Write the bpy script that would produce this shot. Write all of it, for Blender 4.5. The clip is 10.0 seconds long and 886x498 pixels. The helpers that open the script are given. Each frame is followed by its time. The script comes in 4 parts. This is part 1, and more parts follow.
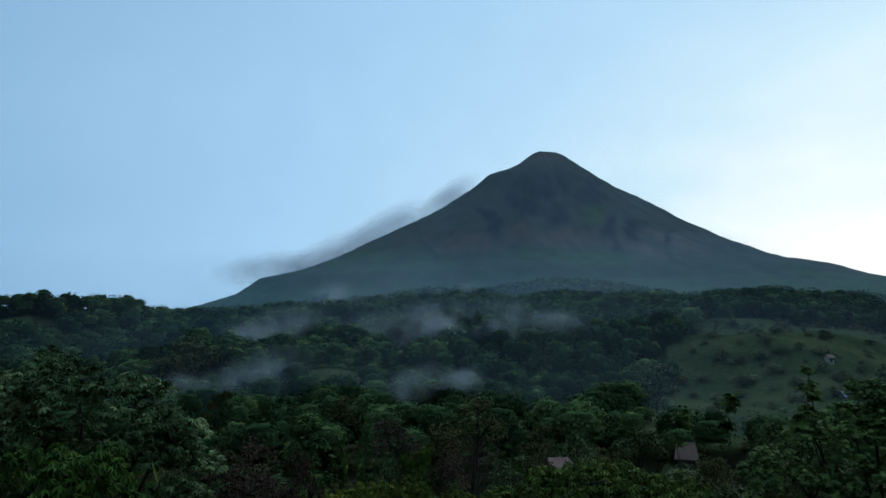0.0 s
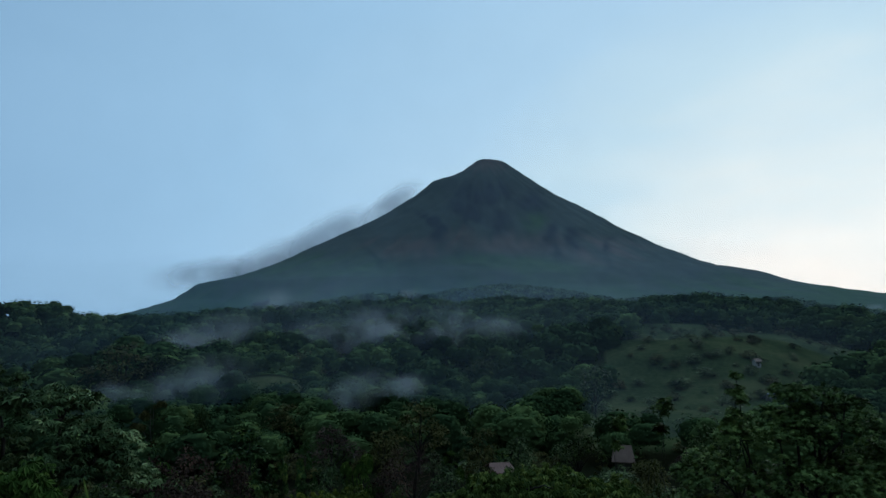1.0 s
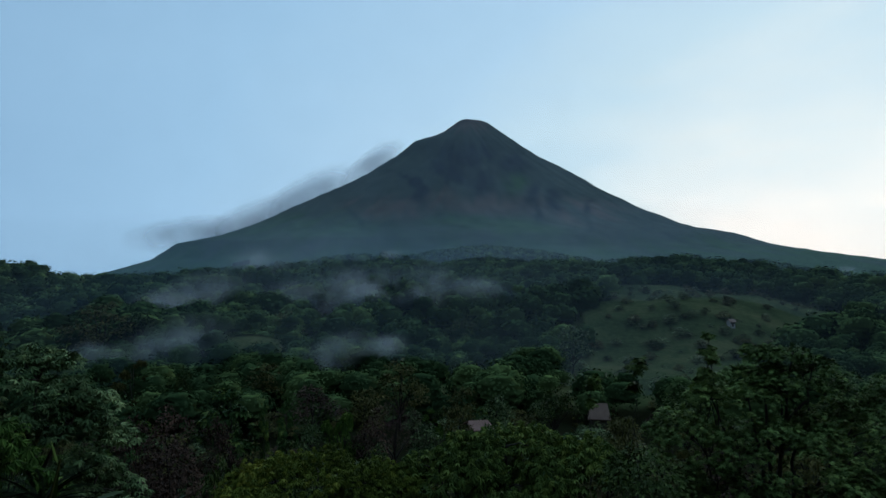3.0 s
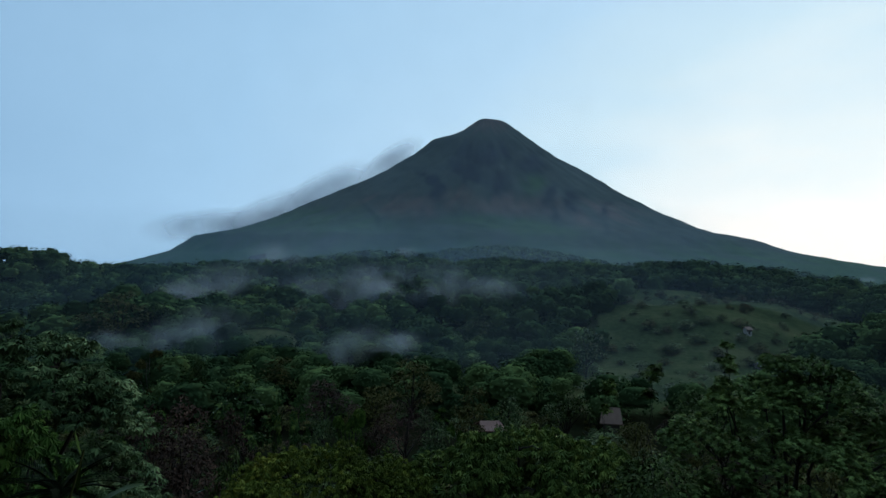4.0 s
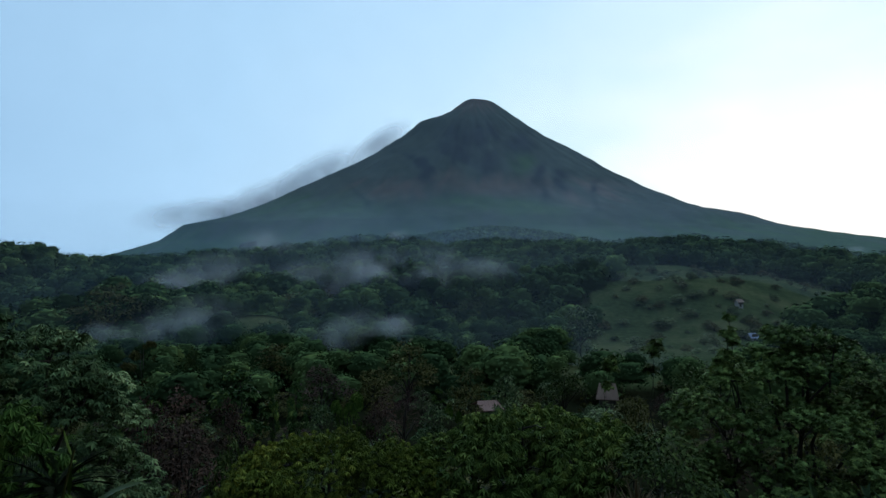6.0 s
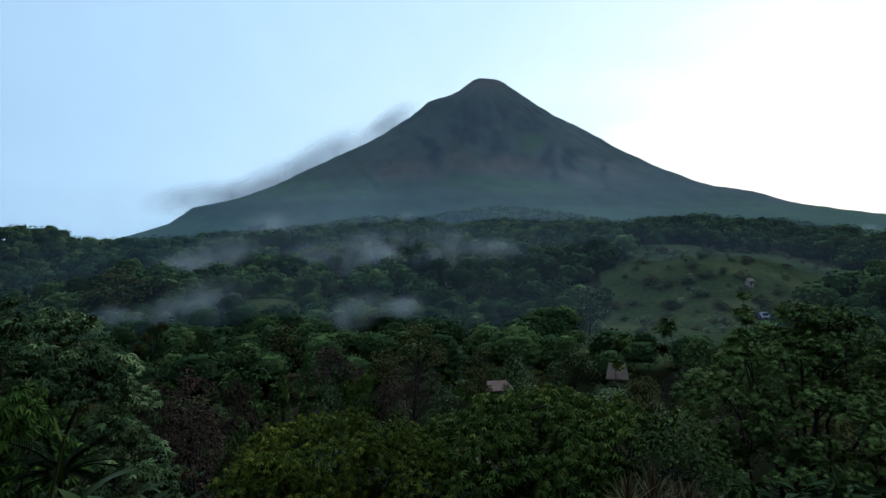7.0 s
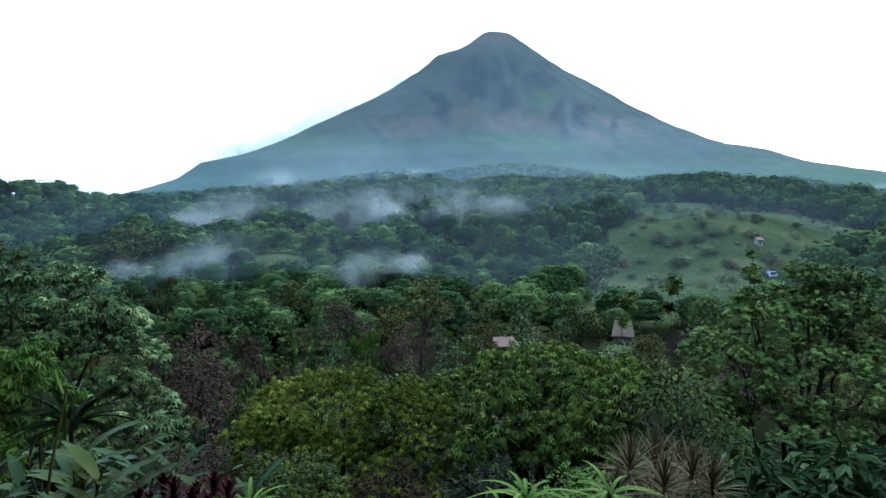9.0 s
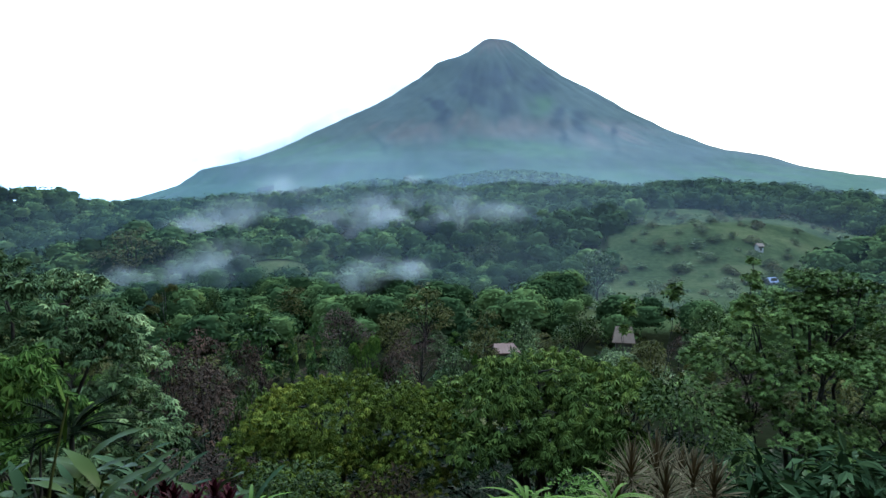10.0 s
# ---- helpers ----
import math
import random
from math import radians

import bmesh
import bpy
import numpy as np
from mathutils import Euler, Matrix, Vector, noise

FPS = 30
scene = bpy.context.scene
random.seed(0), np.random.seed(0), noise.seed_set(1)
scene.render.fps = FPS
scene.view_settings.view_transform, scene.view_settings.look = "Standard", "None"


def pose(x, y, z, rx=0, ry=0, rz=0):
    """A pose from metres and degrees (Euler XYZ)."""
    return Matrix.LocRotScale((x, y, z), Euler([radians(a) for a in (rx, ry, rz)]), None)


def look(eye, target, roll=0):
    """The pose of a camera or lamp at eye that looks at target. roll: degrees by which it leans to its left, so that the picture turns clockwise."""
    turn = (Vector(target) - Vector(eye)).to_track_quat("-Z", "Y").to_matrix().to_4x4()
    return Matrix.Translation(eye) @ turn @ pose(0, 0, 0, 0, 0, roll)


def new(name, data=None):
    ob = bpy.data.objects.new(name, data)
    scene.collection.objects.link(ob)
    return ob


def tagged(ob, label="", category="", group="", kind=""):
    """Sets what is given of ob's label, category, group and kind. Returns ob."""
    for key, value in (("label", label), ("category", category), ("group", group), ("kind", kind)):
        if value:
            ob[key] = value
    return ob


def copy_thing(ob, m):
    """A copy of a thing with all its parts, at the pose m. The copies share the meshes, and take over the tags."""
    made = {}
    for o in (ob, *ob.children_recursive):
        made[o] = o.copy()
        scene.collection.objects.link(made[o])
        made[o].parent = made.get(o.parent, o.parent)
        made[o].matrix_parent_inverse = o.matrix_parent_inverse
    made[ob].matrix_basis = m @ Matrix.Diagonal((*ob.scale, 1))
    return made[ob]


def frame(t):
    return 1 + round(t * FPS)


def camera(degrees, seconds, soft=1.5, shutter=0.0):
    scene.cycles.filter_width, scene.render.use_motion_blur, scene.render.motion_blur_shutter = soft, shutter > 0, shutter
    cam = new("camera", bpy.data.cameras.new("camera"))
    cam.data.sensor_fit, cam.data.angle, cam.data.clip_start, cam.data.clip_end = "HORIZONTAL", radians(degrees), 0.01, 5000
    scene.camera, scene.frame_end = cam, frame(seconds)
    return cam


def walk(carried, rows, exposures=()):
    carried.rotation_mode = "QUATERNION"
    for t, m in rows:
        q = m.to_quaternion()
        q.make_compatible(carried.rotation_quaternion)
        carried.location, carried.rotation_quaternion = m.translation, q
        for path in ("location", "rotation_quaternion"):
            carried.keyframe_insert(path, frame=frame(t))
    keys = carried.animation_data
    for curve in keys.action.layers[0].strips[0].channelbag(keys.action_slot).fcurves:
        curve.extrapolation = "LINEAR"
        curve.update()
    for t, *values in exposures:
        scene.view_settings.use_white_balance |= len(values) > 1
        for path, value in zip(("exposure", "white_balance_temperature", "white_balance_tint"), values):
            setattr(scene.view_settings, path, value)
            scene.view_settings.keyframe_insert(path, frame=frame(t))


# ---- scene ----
cam = camera(68.12, 10.0)
PATH = [
    (0.0, pose(0.076, -0.777, 1.611, 94.76, 0.14, 4.53)),
    (0.5, pose(0.063, -0.818, 1.642, 94.23, 0.19, 1.82)),
    (1.0, pose(0.082, -0.854, 1.658, 95.28, 0.19, -0.41)),
    (1.5, pose(0.074, -0.817, 1.659, 93.99, 0.17, -2.52)),
    (2.0, pose(0.108, -0.859, 1.672, 92.75, 0.13, -1.66)),
    (2.2, pose(0.120, -0.860, 1.670, 91.97, 0.10, -2.28)),
    (3.5, pose(0.193, -0.797, 1.693, 91.86, -0.58, -1.43)),
    (4.0, pose(0.095, -0.796, 1.714, 91.73, -1.63, -0.74)),
    (4.5, pose(-0.006, -0.692, 1.714, 90.75, -0.42, -2.63)),
    (5.0, pose(-0.015, -0.658, 1.699, 90.60, 0.34, -2.96)),
    (5.2, pose(-0.020, -0.620, 1.690, 90.22, 0.30, -2.40)),
    (6.3, pose(-0.060, -0.330, 1.650, 90.17, 0.08, -1.47)),
    (6.5, pose(-0.060, -0.280, 1.644, 90.16, 0.08, -1.67)),
    (7.0, pose(-0.029, -0.106, 1.608, 88.51, 0.49, -0.72)),
    (7.5, pose(-0.010, 0.002, 1.588, 87.89, -0.05, -0.07)),
    (8.0, pose(-0.025, 0.053, 1.589, 86.29, 0.07, 0.31)),
    (8.5, pose(-0.033, 0.045, 1.599, 85.43, 0.24, 0.29)),
    (9.0, pose(0.004, 0.011, 1.595, 84.73, 0.14, -0.03)),
    (9.5, pose(-0.013, -0.024, 1.589, 85.34, 0.29, 0.20)),
    (10.0, pose(0.000, 0.000, 1.600, 85.30, 0.21, -0.00)),
]
EXPOSURES = [(0.0, 0.2, 6500, 10), (1.0, 0.0, 6500, 10), (2.0, -0.05, 6500, 10), (3.5, 0.1, 6600, 11), (5.0, 0.22, 6650, 12), (6.5, 0.45, 6850, 14), (7.0, 0.55, 7000, 15),
             (7.5, 0.85, 7150, 15), (8.0, 1.45, 7150, 15), (8.5, 2.0, 6850, 14), (10.0, 2.3, 6850, 14)]
walk(cam, PATH, EXPOSURES)

# ---- world and light ----
GLOW_AZ, GLOW_EL = radians(35), radians(5)   # where the veiled evening sun stands
world = bpy.data.worlds.new("evening_sky")
scene.world = world
world.use_nodes = True
wn, wl = world.node_tree.nodes, world.node_tree.links
wn.clear()


def wnode(kind, **values):
    n = wn.new(kind)
    for key, value in values.items():
        n.inputs[int(key[1:])].default_value = value
    return n


def ramp_stops(node, stops):
    e = node.color_ramp.elements
    while len(e) > 1:
        e.remove(e[-1])
    for k, (p, c) in enumerate(stops):
        s = e[0] if k == 0 else e.new(p)
        s.position, s.color = p, (*c, 1)


coord = wn.new("ShaderNodeTexCoord")
aim = wn.new("ShaderNodeVectorMath")
aim.operation = "DOT_PRODUCT"
aim.inputs[1].default_value = (math.sin(GLOW_AZ) * math.cos(GLOW_EL), math.cos(GLOW_AZ) * math.cos(GLOW_EL), math.sin(GLOW_EL))
level = wn.new("ShaderNodeMapping")          # the glow lies in a flat band above the horizon
level.vector_type = "NORMAL"
level.inputs["Scale"].default_value = (1.0, 1.0, 1 / 1.7)
wl.new(coord.outputs["Generated"], level.inputs[0])
wl.new(level.outputs[0], aim.inputs[0])
stretch = wn.new("ShaderNodeMapping")
stretch.inputs["Scale"].default_value = (1.0, 1.0, 3.2)
wl.new(coord.outputs["Generated"], stretch.inputs[0])
cloud = wn.new("ShaderNodeTexNoise")
cloud.inputs["Scale"].default_value = 2.6
cloud.inputs["Detail"].default_value = 5
cloud.inputs["Roughness"].default_value = 0.5
wl.new(stretch.outputs[0], cloud.inputs["Vector"])
warp = wn.new("ShaderNodeMath")
warp.operation = "MULTIPLY_ADD"
warp.inputs[1].default_value = 0.14
wl.new(cloud.outputs["Fac"], warp.inputs[0])
wl.new(aim.outputs["Value"], warp.inputs[2])
shift = wn.new("ShaderNodeMath")
shift.operation = "SUBTRACT"
shift.inputs[1].default_value = 0.075
wl.new(warp.outputs[0], shift.inputs[0])
tone = wn.new("ShaderNodeValToRGB")
ramp_stops(tone, [(0.0, (0.10, 0.165, 0.25)), (0.25, (0.26, 0.47, 0.71)), (0.6, (0.38, 0.64, 0.90)), (0.80, (0.49, 0.75, 0.98)),
                  (0.90, (0.63, 0.86, 1.0)), (0.955, (0.84, 0.98, 1.03)), (1.0, (1.10, 1.10, 1.07))])
wl.new(shift.outputs[0], tone.inputs[0])
split = wn.new("ShaderNodeSeparateXYZ")
wl.new(coord.outputs["Generated"], split.inputs[0])
height = wn.new("ShaderNodeValToRGB")      # an overcast sky is brightest overhead
ramp_stops(height, [(0.0, (1, 1, 1)), (0.40, (0.95, 0.95, 0.95)), (0.55, (1.0, 1.0, 1.0)), (0.8, (1.0, 1.0, 1.0))])
wl.new(split.outputs["Z"], height.inputs[0])
dim = wn.new("ShaderNodeMix")
dim.data_type, dim.blend_type = "RGBA", "MULTIPLY"
dim.inputs[0].default_value = 1.0
wl.new(tone.outputs[0], dim.inputs[6])
wl.new(height.outputs[0], dim.inputs[7])
sky = wn.new("ShaderNodeTexSky")
sky.sky_type, sky.sun_disc = "NISHITA", False
sky.sun_elevation, sky.sun_rotation = GLOW_EL, GLOW_AZ
low = wn.new("ShaderNodeBackground")
low.inputs["Strength"].default_value = 0.02
wl.new(sky.outputs[0], low.inputs[0])
veil = wn.new("ShaderNodeBackground")
wl.new(dim.outputs[2], veil.inputs[0])
rise = wn.new("ShaderNodeMapRange")
rise.interpolation_type = "SMOOTHSTEP"
for k, value in enumerate((0.44, 1.0, 1.0, 2.6), 1):
    rise.inputs[k].default_value = value
wl.new(split.outputs["Z"], rise.inputs[0])
wl.new(rise.outputs[0], veil.inputs["Strength"])
blend = wn.new("ShaderNodeMixShader")
blend.inputs[0].default_value = 0.93       # cloud cover
wl.new(low.outputs[0], blend.inputs[1])
wl.new(veil.outputs[0], blend.inputs[2])
out = wn.new("ShaderNodeOutputWorld")
wl.new(blend.outputs[0], out.inputs[0])

sun = new("sun", bpy.data.lights.new("sun", "SUN"))
sun.data.energy, sun.data.angle, sun.data.color = 0.5, radians(25), (1.0, 0.96, 0.9)
sun.matrix_world = look((2000 * math.sin(GLOW_AZ), 2000 * math.cos(GLOW_AZ), 900), (0, 0, 0))


# ---- materials ----
def material(name, rough=0.6):
    m = bpy.data.materials.new(name)
    m.use_nodes = True
    b = m.node_tree.nodes["Principled BSDF"]
    b.inputs["Roughness"].default_value = rough
    return m, m.node_tree.nodes, m.node_tree.links, b


def noise_node(n, l, scale, detail=4, vector=None):
    t = n.new("ShaderNodeTexNoise")
    t.inputs["Scale"].default_value, t.inputs["Detail"].default_value = scale, detail
    if vector is not None:
        l.new(vector, t.inputs["Vector"])
    return t


def foliage(name, dark, light, tip=None, rough=0.45, spread=1.0, patch=0.35, gloss=0.03):
    """Leaves: each leaf takes its own tone, in patches over the crown, and each plant a slight one of its own."""
    m, n, l, b = material(name, rough)
    geo, info = n.new("ShaderNodeNewGeometry"), n.new("ShaderNodeObjectInfo")
    spot = noise_node(n, l, patch, 3, geo.outputs["Position"])
    a = n.new("ShaderNodeMath")
    a.operation = "MULTIPLY_ADD"
    a.inputs[1].default_value = 0.55 * spread
    l.new(geo.outputs["Random Per Island"], a.inputs[0])
    c = n.new("ShaderNodeMapRange")
    c.inputs[1].default_value, c.inputs[2].default_value = 0.3, 0.7
    c.inputs[3].default_value, c.inputs[4].default_value = 0.0, 0.5
    l.new(spot.outputs["Fac"], c.inputs[0])
    l.new(c.outputs[0], a.inputs[2])
    r = n.new("ShaderNodeValToRGB")
    ramp_stops(r, [(0.0, dark), (0.6, light), (1.0, tip or light)])
    l.new(a.outputs[0], r.inputs[0])
    hsv = n.new("ShaderNodeHueSaturation")
    v = n.new("ShaderNodeMapRange")
    v.inputs[3].default_value, v.inputs[4].default_value = 0.8, 1.25
    l.new(info.outputs["Random"], v.inputs[0])
    l.new(v.outputs[0], hsv.inputs["Value"])
    l.new(r.outputs[0], hsv.inputs["Color"])
    l.new(hsv.outputs[0], b.inputs["Base Color"])
    b.inputs["Specular IOR Level"].default_value = gloss
    return m


def forest_material(name, dark, mid, light):
    """Far crowns: a tone for each tree, broken up leaf by leaf."""
    m, n, l, b = material(name, 0.6)
    geo, at = n.new("ShaderNodeNewGeometry"), n.new("ShaderNodeAttribute")
    at.attribute_name = "tone"
    a = n.new("ShaderNodeMath")
    a.operation = "MULTIPLY_ADD"
    a.inputs[1].default_value = 0.22
    l.new(geo.outputs["Random Per Island"], a.inputs[0])
    l.new(at.outputs["Fac"], a.inputs[2])
    r = n.new("ShaderNodeValToRGB")
    ramp_stops(r, [(0.0, dark), (0.45, mid), (0.8, light), (1.0, tuple(1.25 * c for c in light))])
    l.new(a.outputs[0], r.inputs[0])
    l.new(r.outputs[0], b.inputs["Base Color"])
    b.inputs["Specular IOR Level"].default_value = 0.0
    return m


def bark(name, c1, c2):
    m, n, l, b = material(name, 0.85)
    geo = n.new("ShaderNodeNewGeometry")
    s = n.new("ShaderNodeMapping")
    s.inputs["Scale"].default_value = (9, 9, 2)
    l.new(geo.outputs["Position"], s.inputs[0])
    t = noise_node(n, l, 1.6, 6, s.outputs[0])
    r = n.new("ShaderNodeValToRGB")
    ramp_stops(r, [(0.3, c1), (0.7, c2)])
    l.new(t.outputs["Fac"], r.inputs[0])
    l.new(r.outputs[0], b.inputs["Base Color"])
    bump = n.new("ShaderNodeBump")
    b.inputs["Specular IOR Level"].default_value = 0.1
    bump.inputs["Strength"].default_value, bump.inputs["Distance"].default_value = 0.6, 0.03
    l.new(t.outputs["Fac"], bump.inputs["Height"])
    l.new(bump.outputs[0], b.inputs["Normal"])
    return m


LEAF_DEEP = foliage("deep_green_leaf", (0.009, 0.014, 0.004), (0.034, 0.052, 0.013), (0.090, 0.114, 0.026), 0.55)
# near-black leaf: the deep shade below the trees is put into its colour
LEAF_PAINTED_SHADE = foliage("leaf_with_shade_painted_in", (0.002, 0.003, 0.001), (0.005, 0.009, 0.002), (0.011, 0.019, 0.005), 0.6)
LEAF_BRIGHT = foliage("bright_green_leaf", (0.020, 0.034, 0.010), (0.096, 0.145, 0.038), (0.250, 0.320, 0.085), 0.55)
LEAF_COOL = foliage("cool_green_leaf", (0.013, 0.023, 0.008), (0.062, 0.090, 0.032), (0.230, 0.270, 0.110), 0.5)
LEAF_YELLOW = foliage("yellow_green_leaf", (0.022, 0.034, 0.006), (0.108, 0.132, 0.019), (0.300, 0.275, 0.038), 0.55)
LEAF_FEATHER = foliage("feathery_green_leaf", (0.012, 0.022, 0.005), (0.060, 0.088, 0.018), (0.190, 0.220, 0.045), 0.55)
LEAF_FRESH = foliage("fresh_green_leaf", (0.014, 0.028, 0.005), (0.058, 0.104, 0.018), (0.146, 0.211, 0.038), 0.55)
LEAF_OLIVE = foliage("olive_leaf", (0.018, 0.020, 0.005), (0.062, 0.059, 0.016), (0.142, 0.115, 0.036), 0.6)
LEAF_PURPLE = foliage("purplish_leaf", (0.014, 0.009, 0.007), (0.047, 0.027, 0.018), (0.111, 0.056, 0.036), 0.65)
LEAF_RED = foliage("dark_red_leaf", (0.010, 0.002, 0.003), (0.036, 0.004, 0.006), (0.075, 0.008, 0.010), 0.45)
LEAF_BROWN = foliage("withered_leaf", (0.004, 0.002, 0.001), (0.014, 0.008, 0.003), (0.034, 0.018, 0.007), 0.7)
LEAF_STRAW = foliage("dry_straw_leaf", (0.060, 0.041, 0.020), (0.118, 0.084, 0.044), (0.190, 0.140, 0.080), 0.75)
LEAF_GINGER = foliage("broad_glossy_leaf", (0.009, 0.014, 0.003), (0.030, 0.044, 0.009), (0.099, 0.076, 0.016), 0.42, gloss=0.03)
LEAF_BLADE = foliage("cool_glossy_leaf", (0.008, 0.016, 0.006), (0.029, 0.053, 0.020), (0.070, 0.104, 0.039), 0.5, gloss=0.02)
LEAF_FERN = foliage("bright_fern_leaf", (0.018, 0.034, 0.005), (0.054, 0.092, 0.012), (0.115, 0.155, 0.026), 0.5)
FOREST = forest_material("forest_leaf", (0.013, 0.025, 0.011), (0.040, 0.068, 0.025), (0.086, 0.125, 0.040))
BARK = bark("grey_bark", (0.018, 0.015, 0.011), (0.055, 0.045, 0.034))
PALE_BARK = bark("pale_bark", (0.05, 0.044, 0.035), (0.12, 0.105, 0.085))


def ground_material():
    m, n, l, b = material("grass_and_scrub", 0.95)
    geo = n.new("ShaderNodeNewGeometry")
    big = noise_node(n, l, 0.045, 6, geo.outputs["Position"])
    fine = noise_node(n, l, 0.5, 6, geo.outputs["Position"])
    a = n.new("ShaderNodeMath")
    a.operation = "MULTIPLY_ADD"
    a.inputs[1].default_value = 0.5
    l.new(fine.outputs["Fac"], a.inputs[0])
    l.new(big.outputs["Fac"], a.inputs[2])
    r = n.new("ShaderNodeValToRGB")
    ramp_stops(r, [(0.55, (0.020, 0.029, 0.012)), (0.74, (0.038, 0.050, 0.020)), (0.95, (0.070, 0.071, 0.031))])
    l.new(a.outputs[0], r.inputs[0])
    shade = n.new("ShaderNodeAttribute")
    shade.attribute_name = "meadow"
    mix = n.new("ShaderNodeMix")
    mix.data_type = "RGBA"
    # outside the pasture: dark earth, darkened further to imitate shade under the trees
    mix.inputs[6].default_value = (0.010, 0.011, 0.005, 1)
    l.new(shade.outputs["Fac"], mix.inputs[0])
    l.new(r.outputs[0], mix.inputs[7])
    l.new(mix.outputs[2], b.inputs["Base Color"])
    b.inputs["Specular IOR Level"].default_value = 0.0
    bump = n.new("ShaderNodeBump")
    bump.inputs["Strength"].default_value, bump.inputs["Distance"].default_value = 0.7, 0.5
    l.new(fine.outputs["Fac"], bump.inputs["Height"])
    l.new(bump.outputs[0], b.inputs["Normal"])
    return m


def volcano_material():
    """Grown-over slopes, bare bluish-grey lava in the gullies and brown scree between them."""
    m, n, l, b = material("lava_and_grown_over_ash", 0.95)
    geo = n.new("ShaderNodeNewGeometry")
    lava, scree = n.new("ShaderNodeAttribute"), n.new("ShaderNodeAttribute")
    lava.attribute_name, scree.attribute_name = "lava", "scree"
    t = noise_node(n, l, 0.012, 7, geo.outputs["Position"])
    green = n.new("ShaderNodeValToRGB")
    ramp_stops(green, [(0.35, (0.042, 0.052, 0.043)), (0.65, (0.054, 0.065, 0.052))])
    l.new(t.outputs["Fac"], green.inputs[0])
    rock = n.new("ShaderNodeValToRGB")
    ramp_stops(rock, [(0.35, (0.016, 0.019, 0.024)), (0.65, (0.023, 0.027, 0.032))])
    l.new(t.outputs["Fac"], rock.inputs[0])
    brown = n.new("ShaderNodeValToRGB")
    ramp_stops(brown, [(0.35, (0.088, 0.064, 0.054)), (0.65, (0.112, 0.080, 0.066))])
    l.new(t.outputs["Fac"], brown.inputs[0])
    m1, m2 = n.new("ShaderNodeMix"), n.new("ShaderNodeMix")
    m1.data_type = m2.data_type = "RGBA"
    l.new(scree.outputs["Fac"], m1.inputs[0])
    l.new(green.outputs[0], m1.inputs[6])
    l.new(brown.outputs[0], m1.inputs[7])
    l.new(lava.outputs["Fac"], m2.inputs[0])
    l.new(m1.outputs[2], m2.inputs[6])
    l.new(rock.outputs[0], m2.inputs[7])
    grown = n.new("ShaderNodeAttribute")
    grown.attribute_name = "growth"
    moss = n.new("ShaderNodeValToRGB")
    ramp_stops(moss, [(0.35, (0.030, 0.059, 0.026)), (0.65, (0.045, 0.078, 0.034))])
    l.new(t.outputs["Fac"], moss.inputs[0])
    m3 = n.new("ShaderNodeMix")
    m3.data_type = "RGBA"
    l.new(grown.outputs["Fac"], m3.inputs[0])
    l.new(m2.outputs[2], m3.inputs[6])
    l.new(moss.outputs[0], m3.inputs[7])
    l.new(m3.outputs[2], b.inputs["Base Color"])
    b.inputs["Specular IOR Level"].default_value = 0.0
    bump = n.new("ShaderNodeBump")
    bump.inputs["Strength"].default_value, bump.inputs["Distance"].default_value = 0.6, 14
    l.new(t.outputs["Fac"], bump.inputs["Height"])
    l.new(bump.outputs[0], b.inputs["Normal"])
    return m


def mist_material(name, density, scale, white, low):
    """Drifting vapour: thin sheets that let most light through, ragged inside and gone at their rims."""
    m, n, l, b = material(name, 1.0)
    n.remove(b)
    at = n.new("ShaderNodeAttribute")
    at.attribute_name = "body"
    geo = n.new("ShaderNodeNewGeometry")
    t = noise_node(n, l, scale, 5, geo.outputs["Position"])
    t.inputs["Roughness"].default_value = 0.55
    c = n.new("ShaderNodeMapRange")
    c.inputs[1].default_value, c.inputs[2].default_value = low, 0.76
    l.new(t.outputs["Fac"], c.inputs[0])
    k = n.new("ShaderNodeMath")
    k.operation = "MULTIPLY"
    l.new(c.outputs[0], k.inputs[0])
    l.new(at.outputs["Fac"], k.inputs[1])
    k2 = n.new("ShaderNodeMath")
    k2.operation = "MULTIPLY"
    k2.use_clamp = True
    k2.inputs[1].default_value = density
    l.new(k.outputs[0], k2.inputs[0])
    clear, soft, back = (n.new("ShaderNodeBsdf" + s) for s in ("Transparent", "Diffuse", "Translucent"))
    both, mix = n.new("ShaderNodeMixShader"), n.new("ShaderNodeMixShader")
    soft.inputs[0].default_value = back.inputs[0].default_value = (*white, 1)
    both.inputs[0].default_value = 0.5
    l.new(soft.outputs[0], both.inputs[1])
    l.new(back.outputs[0], both.inputs[2])
    l.new(k2.outputs[0], mix.inputs[0])
    l.new(clear.outputs[0], mix.inputs[1])
    l.new(both.outputs[0], mix.inputs[2])
    l.new(mix.outputs[0], n["Material Output"].inputs[0])
    return m


# ---- building tools ----
rng = np.random.default_rng(7)


